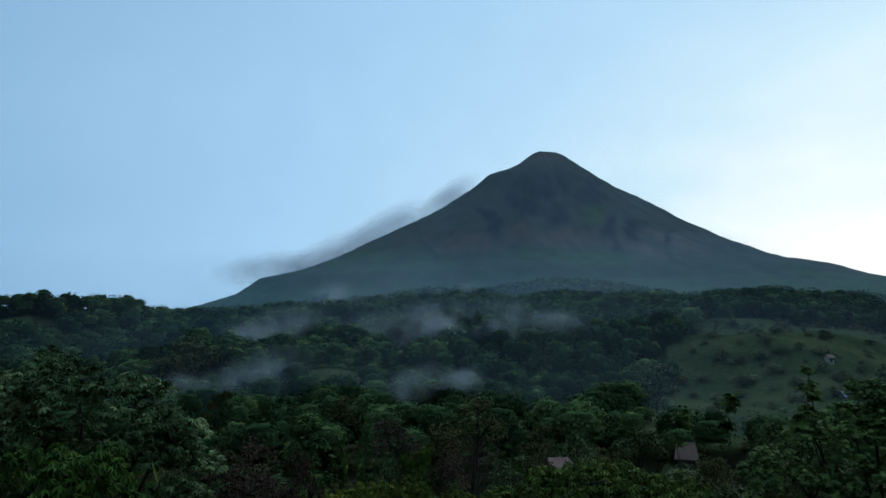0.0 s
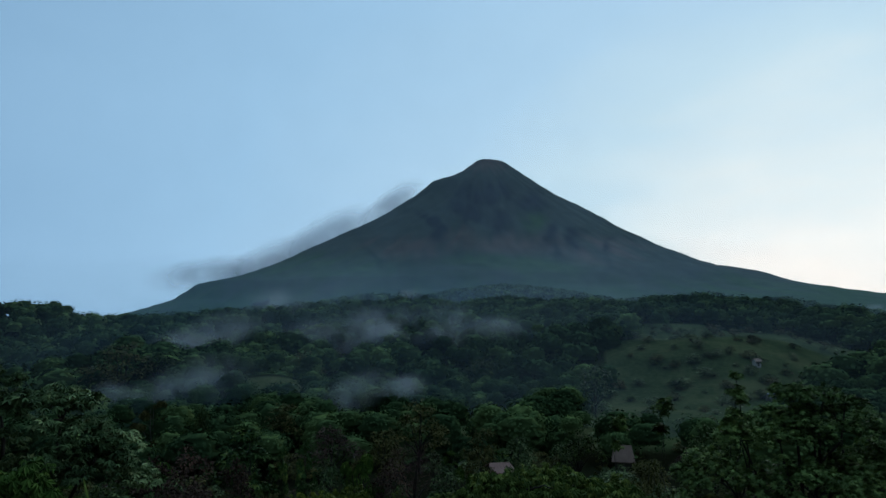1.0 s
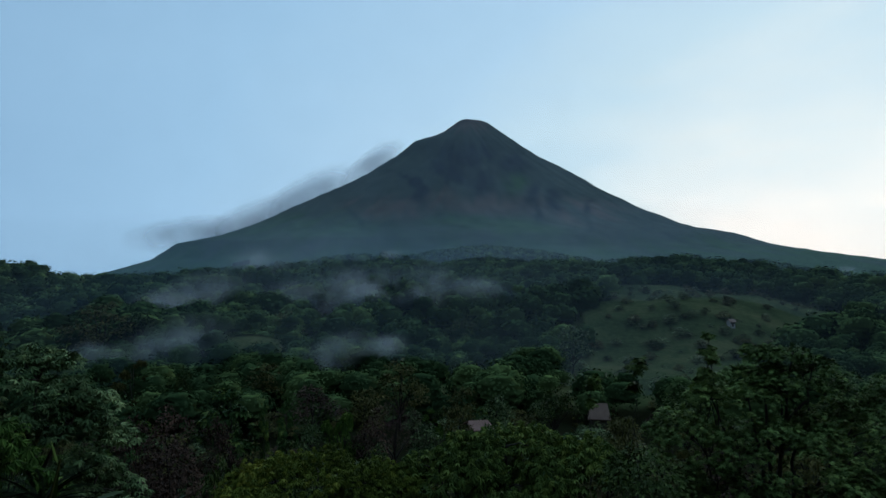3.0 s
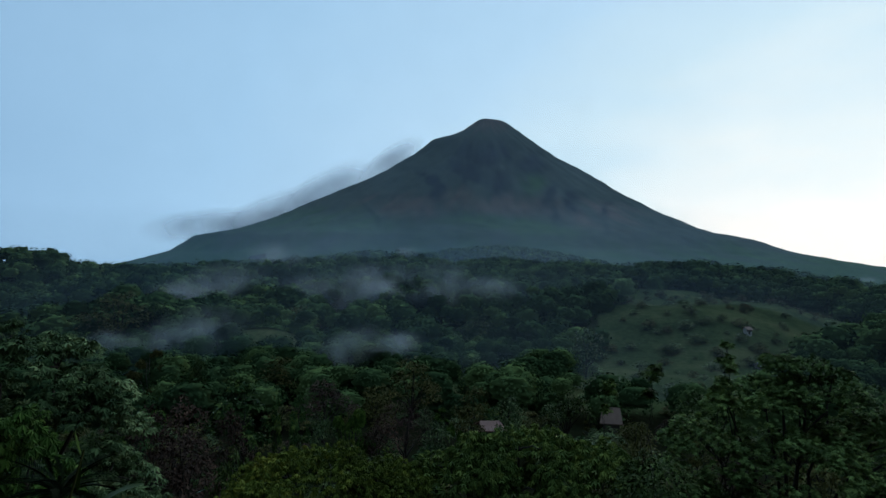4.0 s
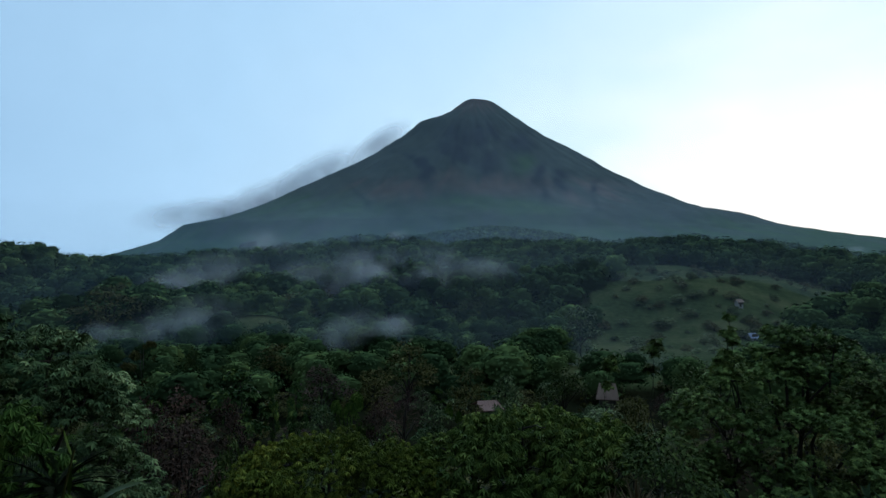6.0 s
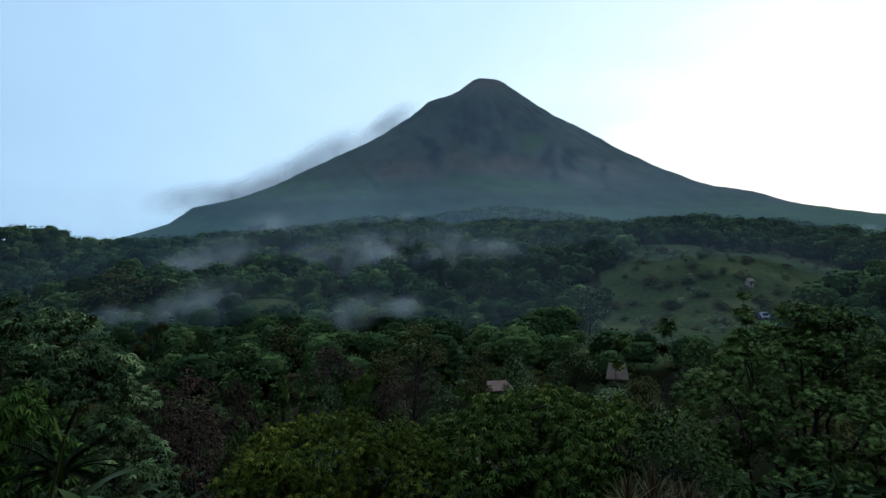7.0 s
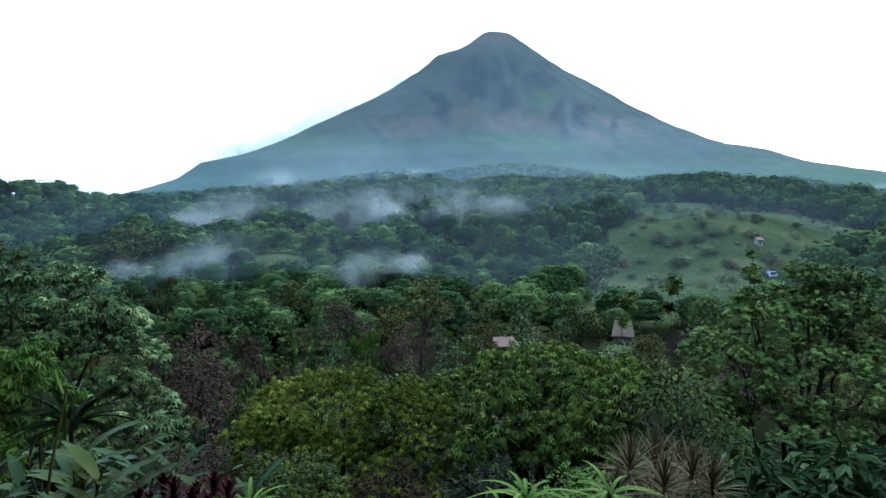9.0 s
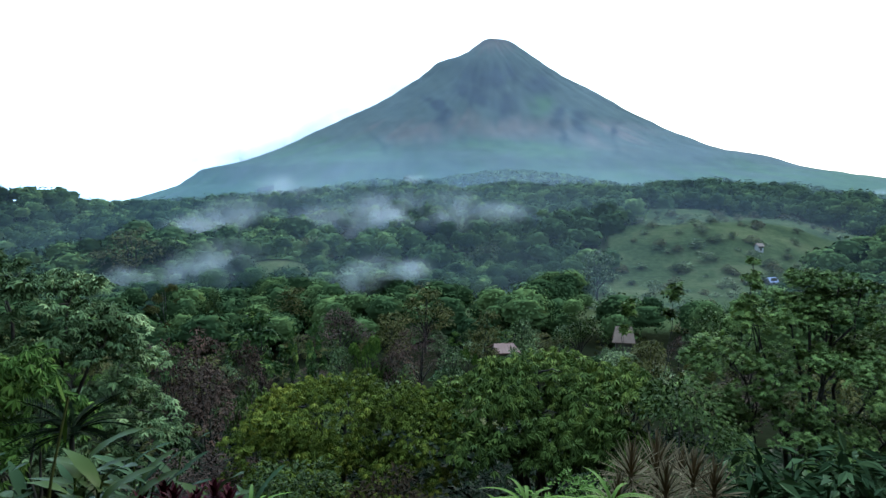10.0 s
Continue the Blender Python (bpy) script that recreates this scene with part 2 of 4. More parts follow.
def mesh_of(name, verts, faces, mat, smooth=False, **attributes):
    """A mesh from arrays of places and of equal-sided faces."""
    verts, faces = np.asarray(verts, np.float32), np.asarray(faces, np.int32)
    me = bpy.data.meshes.new(name)
    k = faces.shape[1]
    me.vertices.add(len(verts))
    me.vertices.foreach_set("co", verts.ravel())
    me.loops.add(faces.size)
    me.loops.foreach_set("vertex_index", faces.ravel())
    me.polygons.add(len(faces))
    me.polygons.foreach_set("loop_start", np.arange(0, faces.size, k, dtype=np.int32))
    me.polygons.foreach_set("use_smooth", np.full(len(faces), smooth))
    for key, values in attributes.items():
        at = me.attributes.new(key, "FLOAT", "POINT")
        at.data.foreach_set("value", np.asarray(values, np.float32))
    me.materials.append(mat)
    me.update(calc_edges=True)
    return me


def part(name, me, parent, label=""):
    ob = new(name, me)
    ob.parent = parent
    return tagged(ob, label)


def unit(v):
    v = np.asarray(v, float)
    return v / np.maximum(np.linalg.norm(v, axis=-1, keepdims=True), 1e-9)


def leaf_shape(width=0.24, fold=0.06, droop=0.12):
    v = np.array([(0, 0, 0), (width, 0.45, fold - droop * 0.2), (0, 1, -droop), (-width, 0.45, fold - droop * 0.2)])
    return v, np.array([(0, 1, 2), (0, 2, 3)])


def joined(shapes):
    vs, fs, k = [], [], 0
    for v, f in shapes:
        vs.append(v)
        fs.append(f + k)
        k += len(v)
    return np.concatenate(vs), np.concatenate(fs)


def turned(shape, m):
    v, f = shape
    m = np.array(m)
    return v @ m[:3, :3].T + m[:3, 3], f


def whorl(count=7, tilt=-22, width=0.2):
    """Leaflets that hang a little round one hub at the end of a stalk, like an umbrella."""
    v, f = leaf_shape(width, 0.05, 0.2)
    vs, fs = [np.zeros((1, 3))], []
    for k in range(count):
        q, _ = turned((v, f), pose(0, 0, 0, 0, 0, 360 * k / count) @ pose(0, 0, 0, tilt + 7 * (k % 3 - 1)))
        o = 1 + 3 * k
        vs.append(q[1:])
        fs += [(0, o, o + 1), (0, o + 1, o + 2)]
    return np.concatenate(vs), np.array(fs)


def frond(pairs=8, curl=0.5, leaflet=0.3, width=0.09):
    """A feathered leaf: paired leaflets along an arching stalk."""
    shapes = []
    for k in range(pairs):
        s = (k + 0.7) / pairs
        y, z = s, 0.16 * s - curl * s * s
        size = leaflet * (0.55 + 1.2 * s * (1.25 - s))
        for side in (-1, 1):
            q = np.array([(0, 0, 0), (0.5 * size * side, size * 0.22, -0.04 * size), (size * side, size * 0.75, -0.35 * size), (0.42 * size * side, size * 0.25 + width, -0.04 * size)])
            shapes.append((q + (0, y, z), np.array([(0, 1, 2), (0, 2, 3)])))
    return joined(shapes)


def scattered(shape, places, ways, ups, sizes):
    """Copies of one leaf shape: its length along ways, its upper side towards ups."""
    v, f = shape
    y = unit(ways)
    x = unit(np.cross(y, ups))
    z = np.cross(x, y)
    m = np.stack([x, y, z], -1) * np.asarray(sizes)[:, None, None]
    vs = np.einsum("nij,kj->nki", m, v) + np.asarray(places)[:, None, :]
    fs = f[None] + (np.arange(len(places)) * len(v))[:, None, None]
    return vs.reshape(-1, 3), fs.reshape(-1, f.shape[1])


def shell(blobs, count, inner=0.72, low=-0.45):
    """Places and outward ways on the outside of a crown made of overlapping lumps."""
    blobs = np.asarray(blobs, float)
    c, r = blobs[:, :3], blobs[:, 3:6]
    w = (r[:, 0] * r[:, 1]) + r[:, 2] * r[:, 0]
    w = np.maximum(w, 0.3 * w.mean())
    pick = rng.choice(len(blobs), count * 3, p=w / w.sum())
    d = unit(rng.normal(size=(count * 3, 3)))
    d[:, 2] = np.where(d[:, 2] < low, -d[:, 2], d[:, 2])
    lump = 1 + 0.16 * np.sin(d[:, 0] * 7 + pick) * np.sin(d[:, 1] * 6 + 2 * pick) + 0.12 * np.sin(d[:, 2] * 9 + pick)
    p = c[pick] + d * r[pick] * (lump * rng.uniform(0.72, 1.08, count * 3))[:, None]
    keep = np.ones(len(p), bool)
    for k in range(len(blobs)):
        q = np.linalg.norm((p - c[k]) / r[k], axis=1)
        keep &= (q > inner) | (pick == k)
    p, d, pick = p[keep][:count], d[keep][:count], pick[keep][:count]
    return p, unit(d / r[pick])


def tube(points, radii, sides=7):
    """A tapered, bent limb."""
    points = np.asarray(points, float)
    vs, fs = [], []
    for k, p in enumerate(points):
        t = unit(points[min(k + 1, len(points) - 1)] - points[max(k - 1, 0)])
        a = unit(np.cross(t, (0.3, 0.9, 0.2)))
        b = np.cross(t, a)
        for s in range(sides):
            g = 2 * math.pi * s / sides
            vs.append(p + radii[k] * (a * math.cos(g) + b * math.sin(g)))
    for k in range(len(points) - 1):
        for s in range(sides):
            fs.append((k * sides + s, k * sides + (s + 1) % sides, (k + 1) * sides + (s + 1) % sides, (k + 1) * sides + s))
    return np.array(vs), np.array(fs)


def limb(start, end, r0, r1, sag=0.12, steps=6):
    s = np.linspace(0, 1, steps)[:, None]
    start, end = np.asarray(start, float), np.asarray(end, float)
    n = np.linalg.norm(end - start)
    p = start + (end - start) * s + np.array([0, 0, sag * n]) * (s * (1 - s) * 2) + rng.normal(size=(steps, 3)) * 0.025 * n * (s * (1 - s) * 4)
    return tube(p, r0 + (r1 - r0) * s[:, 0])


def plant(name, base, label, category="tree", group="", kind=""):
    ob = new(name)
    ob.location = base
    ob.empty_display_size = 0.3
    return tagged(ob, label, category, group, kind)


def crown_tree(name, label, base, blobs, shape, size, count, leaf, wood=BARK, trunk=0.16, flat=0.5, droop=0.35, category="tree", leaf_label="", pad=0.5, pads=0, twigs=3):
    """A tree: trunk, one limb into each lump of its crown, and the crown's leaves. Lumps are given from the base."""
    top = plant(name, base, label, category)
    blobs = np.asarray(blobs, float)
    mid = blobs[:, :3].mean(0)
    fork = np.array([mid[0] * 0.4, mid[1] * 0.4, max(0.35 * mid[2], 0.4)])
    part("trunk", mesh_of("trunk", *limb((0, 0, -0.5), fork, trunk, trunk * 0.7, 0.02), wood, True), top)
    for b in blobs:
        bough = part("limb", mesh_of("limb", *limb(fork, b[:3] + (0, 0, 0.2 * b[5]), trunk * 0.55, trunk * 0.12), wood, True), top)
        for _ in range(twigs):
            e = b[:3] + unit(rng.normal(size=3) + (0, 0, 0.5)) * b[3:6] * 0.6
            part("branch", mesh_of("branch", *limb(b[:3], e, trunk * 0.16, trunk * 0.05), wood, True), bough)
    pads = pads or max(count // 26, 6)
    c, cd = shell(blobs, pads, 0.8, -0.3)
    per = count // len(c) + 1
    pick = np.repeat(np.arange(len(c)), per)
    rad = pad * np.sqrt(rng.random(len(pick)))
    g = rng.uniform(0, 2 * math.pi, len(pick))
    off = np.stack([rad * np.cos(g), rad * np.sin(g), -0.75 * rad * rad / pad + rng.normal(0, 0.12 * pad, len(pick))], 1)
    p = c[pick] + off
    d = unit(cd[pick] * 0.6 + unit(off * (1, 1, 0)) * (rad / pad)[:, None] + np.array([0, 0, 0.35]))
    side = unit(np.stack([d[:, 0], d[:, 1], np.zeros(len(d))], 1) + rng.normal(size=d.shape) * 0.45)
    way = unit(side * 1.0 + d * 0.4 - np.array([0, 0, droop]) + rng.normal(size=d.shape) * 0.15)
    up = unit(d * (1 - flat) + np.array([0, 0, flat]) + rng.normal(size=d.shape) * 0.18)
    me = mesh_of("crown", *scattered(shape, p, way, up, size * rng.uniform(0.65, 1.25, len(p))), leaf)
    tagged(part("crown", me, top, leaf_label), kind="stuff")
    return top


# ---- ground ----
PROFILE = [(0, 0.0), (2, -0.25), (5, -2.0), (10, -5.0), (18, -9.3), (30, -12.5), (60, -17.0), (90, -22.0), (110, -25.5), (170, -27.0), (230, -31)]
# the wooded ridge below the volcano: sideways slope of the line of sight, and how high the crowns on the crest stand in it
RIDGE = [(-2.0, -0.02), (-0.9, -0.02), (-0.60, -0.036), (-0.525, -0.022), (-0.46, -0.010), (-0.41, -0.003), (-0.33, 0.002), (-0.29, 0.005), (-0.22, 0.009), (-0.17, 0.016), (-0.14, 0.022), (-0.09, 0.024),
         (-0.055, 0.029), (-0.02, 0.024), (0.02, 0.014), (0.10, 0.020), (0.17, 0.017), (0.22, 0.021), (0.28, 0.017), (0.36, 0.021), (0.40, 0.026), (0.44, 0.021), (0.49, 0.013), (0.53, 0.017), (0.58, 0.009),
         (0.68, 0.001), (0.9, -0.01), (2.0, -0.02)]
RIDGE_FAR, CROWN = 640.0, 12.0
HILLS = [(128, 335, 15, 44, 70), (-272, 400, 30, 35, 55), (-50, 196, 12, 16, 14), (330, 380, 6, 90, 90), (-70, 290, 7, 50, 26), (45, 280, 8, 42, 22), (-20, 450, 5, 90, 30),
         (230, 500, 6, 120, 45), (-150, 330, 7, 45, 40), (-78, 232, 7, 20, 18), (15, 330, 6, 55, 24), (60, 400, 6, 40, 30), (-95, 400, 8, 35, 30), (-190, 480, 7, 60, 40), (150, 1480, 64, 190, 260)]


def ground_height(x, y):
    x, y = np.asarray(x, float), np.asarray(y, float)
    d = np.hypot(x, y)
    z = np.interp(np.log1p(d), np.log1p([p[0] for p in PROFILE]), [p[1] for p in PROFILE])
    ahead = np.clip((y / np.maximum(d, 1e-6) + 0.35) / 0.7, 0, 1)
    ahead = ahead * ahead * (3 - 2 * ahead)
    near = np.clip((d - 1.5) / 2.5, 0, 1)
    z = z * (1 - near + near * ahead)
    # the land climbs to the ridge and falls away behind it
    crest = 1.6 + RIDGE_FAR * np.interp(x / np.maximum(y, 1.0), *zip(*RIDGE)) - CROWN
    up = np.clip((y - 230) / (RIDGE_FAR - 230), 0, 1)
    back = np.clip((y - RIDGE_FAR - 20) / 240, 0, 1)
    z = z + (crest + 31) * up ** 1.15 * (1 - back) + 11 * back - 130 * np.clip((y - 2000) / 4000, 0, 1)
    for hx, hy, h, sx, sy in HILLS:
        z = z + h * np.exp(-0.5 * (((x - hx) / sx) ** 2 + ((y - hy) / sy) ** 2))
    rough = np.clip((d - 12) / 60, 0, 1)
    knolls = np.clip((d - 230) / 60, 0, 1) * np.clip((620 - y) / 60, 0, 1) * (y > 0)
    z = z + knolls * (3.4 * np.sin(x / 23 + 0.6 * np.sin(y / 31)) * np.sin(y / 27 + x / 90) + 1.6 * np.sin(x / 12.5 + 2) * np.sin(y / 15.5))
    return z + rough * (0.9 * np.sin(x / 11 + 1.3) * np.sin(y / 14) + 0.5 * np.sin(x / 5.3 + y / 7.1))


MEADOW = [(22, 126), (46, 120), (70, 145), (112, 205), (175, 270), (245, 330), (232, 372), (150, 378), (105, 374), (90, 320), (64, 250), (40, 190)]


def inside(x, y, polygon):
    r = np.zeros(np.shape(x), bool)
    for (x0, y0), (x1, y1) in zip(polygon, polygon[1:] + polygon[:1]):
        r ^= ((y0 > y) != (y1 > y)) & (x < (x1 - x0) * (y - y0) / ((y1 - y0) or 1e-9) + x0)
    return r


def open_grass(x, y):
    x, y = np.asarray(x, float), np.asarray(y, float)
    edge = 5 * np.sin(y / 13) + 3 * np.sin(y / 5.7 + 1) + 4 * np.sin(x / 9)
    return (inside(x + edge, y + edge, MEADOW) | (((x - 11) / 13) ** 2 + ((y - 168) / 17) ** 2 < 1) | (((x - 30) / 18) ** 2 + ((y - 205) / 10) ** 2 < 1)
            | (((x + 46) / 13) ** 2 + ((y - 190) / 11) ** 2 < 1) | (((x + 250) / 80) ** 2 + ((y - 352) / 12) ** 2 < 1))


rings = np.concatenate([[0.0], np.geomspace(0.6, 6000, 190)])
spokes = np.concatenate([np.radians(np.linspace(-52, 52, 261)), np.radians(np.linspace(56, 304, 63))])
gx, gy = np.outer(rings, np.sin(spokes)), np.outer(rings, np.cos(spokes))
idx = np.arange(gx.size).reshape(gx.shape)
right = np.roll(idx, -1, 1)
gf = np.stack([idx[:-1], right[:-1], right[1:], idx[1:]], -1).reshape(-1, 4)
gz = ground_height(gx, gy)
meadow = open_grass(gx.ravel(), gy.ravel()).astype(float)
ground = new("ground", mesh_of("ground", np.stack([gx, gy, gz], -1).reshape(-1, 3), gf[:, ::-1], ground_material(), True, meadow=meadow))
tagged(ground, "dark green scrub and open pasture rolling down into a valley", "ground", kind="structure")


# ---- volcano ----
PEAK = (282.0, 4000.0)
LEFT = [(0, 934), (42, 919), (126, 856), (205, 784), (222, 782), (250, 798), (268, 796), (330, 774), (431, 690), (602, 581), (773, 491), (979, 397), (1255, 272), (1462, 196),
        (1600, 166), (1704, 149), (1843, 55), (2157, -33), (2600, -104)]
RIGHT = [(0, 934), (110, 917), (161, 891), (246, 829), (452, 690), (657, 585), (830, 479), (1071, 366), (1279, 277), (1400, 241), (1624, 207), (1832, 142),
         (2074, 102), (2413, 58), (2900, -35), (3200, -120)]
SQUEEZE = 0.62    # the cone is narrower along the line of sight


def grain(u, v, seed):
    """Smooth random values between 0 and 1 over a plane."""
    table = np.random.default_rng(100 + seed).random((64, 64))
    i, j = np.floor(u).astype(int), np.floor(v).astype(int)
    s, t = u - i, v - j
    s, t = s * s * (3 - 2 * s), t * t * (3 - 2 * t)
    at = lambda p, q: table[p % 64, q % 64]
    return (at(i, j) * (1 - s) + at(i + 1, j) * s) * (1 - t) + (at(i, j + 1) * (1 - s) + at(i + 1, j + 1) * s) * t


def build_volcano():
    r = np.concatenate([np.linspace(0, 500, 40), np.linspace(516, 3200, 130)])[:, None]
    a = np.linspace(0, 2 * math.pi, 421)[:-1][None, :]
    right_w = 0.5 + 0.5 * np.cos(a)
    right_w = right_w * right_w * (3 - 2 * right_w)
    even = np.interp(r, *zip(*[p for p in LEFT if not 150 < p[0] < 300]))
    side = np.abs(np.cos(a)) ** 14        # the bench lies on the flank alone
    z = (1 - right_w) * (side * np.interp(r, *zip(*LEFT)) + (1 - side) * even) + right_w * np.interp(r, *zip(*RIGHT))
    front = np.clip(-np.sin(a), 0, 1) ** 0.6
    gully = np.zeros_like(z)
    for k, (freq, amp) in enumerate([(6, 1.4), (13, 1.2), (27, 0.5), (59, 0.16), (120, 0.08)]):
        wob = 0.9 * (grain(a * 3 + 0 * r, r / 420, k + 40) - 0.5) / (1 + k)
        gully = gully + amp * 2.2 * (grain((a + wob) * freq, r / (900 / (1 + k)) + 0 * a, k) - 0.5)
    depth = np.clip((r - 160) / 600, 0, 1) * np.clip((1900 - r) / 1100, 0.08, 1)
    z = z + (gully * 8 * depth) * (0.1 + 0.9 * front) + gully * 1.6 * np.clip(r / 300, 0, 1)
    x, y = PEAK[0] + r * np.cos(a), PEAK[1] + SQUEEZE * r * np.sin(a)
    # ragged rim on the skyline
    z = z + 2.5 * np.sin(x / 17) * np.sin(x / 41 + y / 30) * np.clip(r / 200, 0, 1)
    # what covers the slopes: lava flows, scree and growth, all drawn out downhill
    wob = (a + 0.10 * (grain(a * 5 + 0 * r, r / 230, 14) - 0.5))
    streak = 1.2 * (grain(wob * 17, r / 420 + 0 * a, 11) - 0.5) + 0.9 * (grain(wob * 44, r / 260 + 0 * a, 12) - 0.5)
    sx = x - PEAK[0] + 110 * (grain(x / 150, z / 120, 15) - 0.5) + 40 * (grain(x / 45, z / 60, 16) - 0.5)
    sz = z + 70 * (grain(x / 130, z / 150, 17) - 0.5)
    facing = np.clip(-4 * np.sin(a), 0, 1)

    def patches(spots):
        m = np.zeros_like(z)
        for px, pz, wide, tall, slant in spots:
            q = (sz - pz) / tall
            m = np.maximum(m, np.exp(-((sx - px + slant * (sz - pz)) / wide) ** 2 - q * q))
        return m

    lava = patches([(-30, 660, 180, 110, 0), (-120, 540, 130, 120, 0.5), (40, 500, 90, 110, -0.2), (-320, 440, 45, 110, 0.9), (230, 590, 75, 120, -0.3), (330, 440, 40, 120, -0.6),
                    (290, 290, 26, 90, -0.2), (600, 270, 26, 130, -0.9), (450, 380, 60, 60, -0.6), (-620, 250, 22, 60, 0.6)])
    lava = lava - 0.9 * patches([(215, 480, 60, 75, -0.2), (-160, 480, 34, 55, 0.4), (60, 600, 18, 45, 0), (-50, 430, 22, 40, 0.2), (420, 560, 60, 90, -0.6)])
    lava = np.clip((lava * (1 + 0.6 * streak) - 0.16) * 1.5, 0, 1) * facing
    scree = np.clip((patches([(40, 330, 420, 85, 0), (-420, 300, 260, 80, 0.3), (560, 300, 260, 90, -0.3), (0, 870, 120, 60, 0)]) * (0.9 + 1.1 * streak) - 0.15) * 1.3, 0, 1) * facing
    low = np.clip((190 - sz) / 120, 0, 1)
    growth = np.clip(np.maximum(low, 1.2 * patches([(-40, 225, 230, 42, 0), (130, 190, 260, 70, 0), (-900, 200, 420, 80, 0.4), (215, 480, 55, 70, -0.2)])) * (0.9 + 0.8 * streak), 0, 1)
    scree = scree * (1 - growth)
    n = np.arange(z.size).reshape(z.shape)
    nn = np.roll(n, -1, 1)
    f = np.stack([n[:-1], n[1:], nn[1:], nn[:-1]], -1).reshape(-1, 4)
    top = tagged(new("volcano"), "steep bluish-grey volcanic cone with gullied, partly overgrown slopes", "volcano")
    mat = volcano_material()
    part("cone", mesh_of("cone", np.stack([x + 0 * z, y + 0 * z, z], -1).reshape(-1, 3), f, mat, True, lava=lava.ravel(), scree=scree.ravel(), growth=growth.ravel()), top)
    # the rocky shoulder below the summit
    u, v = np.meshgrid(np.linspace(0, 2 * math.pi, 25)[:-1], np.linspace(0.05, math.pi * 0.62, 9))
    lump = 1 + 0.35 * (grain(u * 3, v * 3, 21) - 0.5)
    k = np.arange(u.size).reshape(u.shape)
    kk = np.roll(k, -1, 1)
    f = np.stack([k[:-1], k[1:], kk[1:], kk[:-1]], -1).reshape(-1, 4)
    p = np.stack([PEAK[0] - 262 + 30 * lump * np.sin(v) * np.cos(u), PEAK[1] - 6 + 26 * lump * np.sin(v) * np.sin(u), 786 + 17 * lump * np.cos(v)], -1).reshape(-1, 3)
    part("rocky_shoulder", mesh_of("rocky_shoulder", p, f, mat, True, lava=np.full(len(p), 0.5), scree=np.full(len(p), 0.3), growth=np.zeros(len(p))), top, "jagged rocky shoulder below the summit")
    return top


build_volcano()


# ---- far forest ----
def dome(rings_n=5, sides=10):
    v = [(0, 0, 1.0)]
    for k in range(1, rings_n + 1):
        g = k / rings_n * math.radians(118)
        v += [(math.sin(g) * math.cos(2 * math.pi * s / sides + k), math.sin(g) * math.sin(2 * math.pi * s / sides + k), math.cos(g)) for s in range(sides)]
    f = [(0, 1 + s, 1 + (s + 1) % sides) for s in range(sides)]
    for k in range(rings_n - 1):
        o = 1 + k * sides
        for s in range(sides):
            a, b, c, d = o + s, o + (s + 1) % sides, o + sides + (s + 1) % sides, o + sides + s
            f += [(a, d, c), (a, c, b)]
    return np.array(v), np.array(f)


CLUMP = (np.array([(-0.3, 0, 0), (0.34, 0.1, -0.05), (0.26, 0.8, -0.2), (-0.36, 0.7, -0.12)]), np.array([(0, 1, 2), (0, 2, 3)]))


def forest(name, label, x, y, radius, tall, clumps, mat=FOREST, grid=(5, 10)):
    """Crowns of a wood: lumpy domes set thick with leaf clumps."""
    n = len(x)
    z = ground_height(x, y)
    dv, df = dome(*grid)
    tone = np.clip(rng.normal(0.34, 0.2, n) + 0.10 * np.sin(x / 37) * np.sin(y / 53), 0.02, 0.8)
    flat = rng.uniform(0.55, 0.95, n)
    centre = np.stack([x, y, z + tall - radius * flat], 1)
    lump = 1 + rng.normal(0, 0.09, (n, len(dv)))
    vs = centre[:, None, :] + dv[None] * (0.9 * lump)[..., None] * np.stack([radius, radius, radius * flat], 1)[:, None, :]
    fs = (df[None] + (np.arange(n) * len(dv))[:, None, None]).reshape(-1, 3)
    tones = np.repeat(tone, len(dv))
    # leaf clumps over each dome
    pick = np.repeat(np.arange(n), clumps)
    d = unit(rng.normal(size=(len(pick), 3)) + (0, 0, 0.45))
    swell = 1 + 0.2 * np.sin(d[:, 0] * 5 + pick) * np.sin(d[:, 1] * 5 + 1.7 * pick)
    p = centre[pick] + d * np.stack([radius, radius, radius * flat], 1)[pick] * (swell * rng.uniform(0.85, 1.14, len(pick)))[:, None]
    way = unit(np.cross(d, rng.normal(size=d.shape)) + 0.25 * d - np.array([0, 0, 0.1]))
    up = unit(d + np.array([0, 0, 0.25]) + rng.normal(size=d.shape) * 0.13)
    lv, lf = scattered(CLUMP, p, way, up, (radius[pick] * rng.uniform(0.14, 0.27, len(pick))) * (100 / clumps) ** 0.5)
    verts = np.concatenate([vs.reshape(-1, 3), lv])
    faces = np.concatenate([fs, lf + n * len(dv)])
    tones = np.concatenate([tones, np.repeat(tone[pick], len(CLUMP[0]))])
    ob = new(name, mesh_of(name, verts, faces, mat, True, tone=tones))
    return tagged(ob, label, "forest", kind="stuff")


def wood_places(count, d0, d1, spread=43):
    a = np.radians(rng.uniform(-spread, spread, count))
    d = np.sqrt(rng.uniform(d0 * d0, d1 * d1, count))
    x, y = d * np.sin(a), d * np.cos(a)
    keep = ~open_grass(x, y)
    return x[keep], y[keep]


x, y = wood_places(900, 112, 240)
forest("valley_wood", "dense dark green broadleaf wood filling the valley", x, y, rng.uniform(2.4, 5.2, len(x)), rng.uniform(5, 9.5, len(x)), 320, FOREST, (4, 9))
x, y = wood_places(2200, 240, 470)
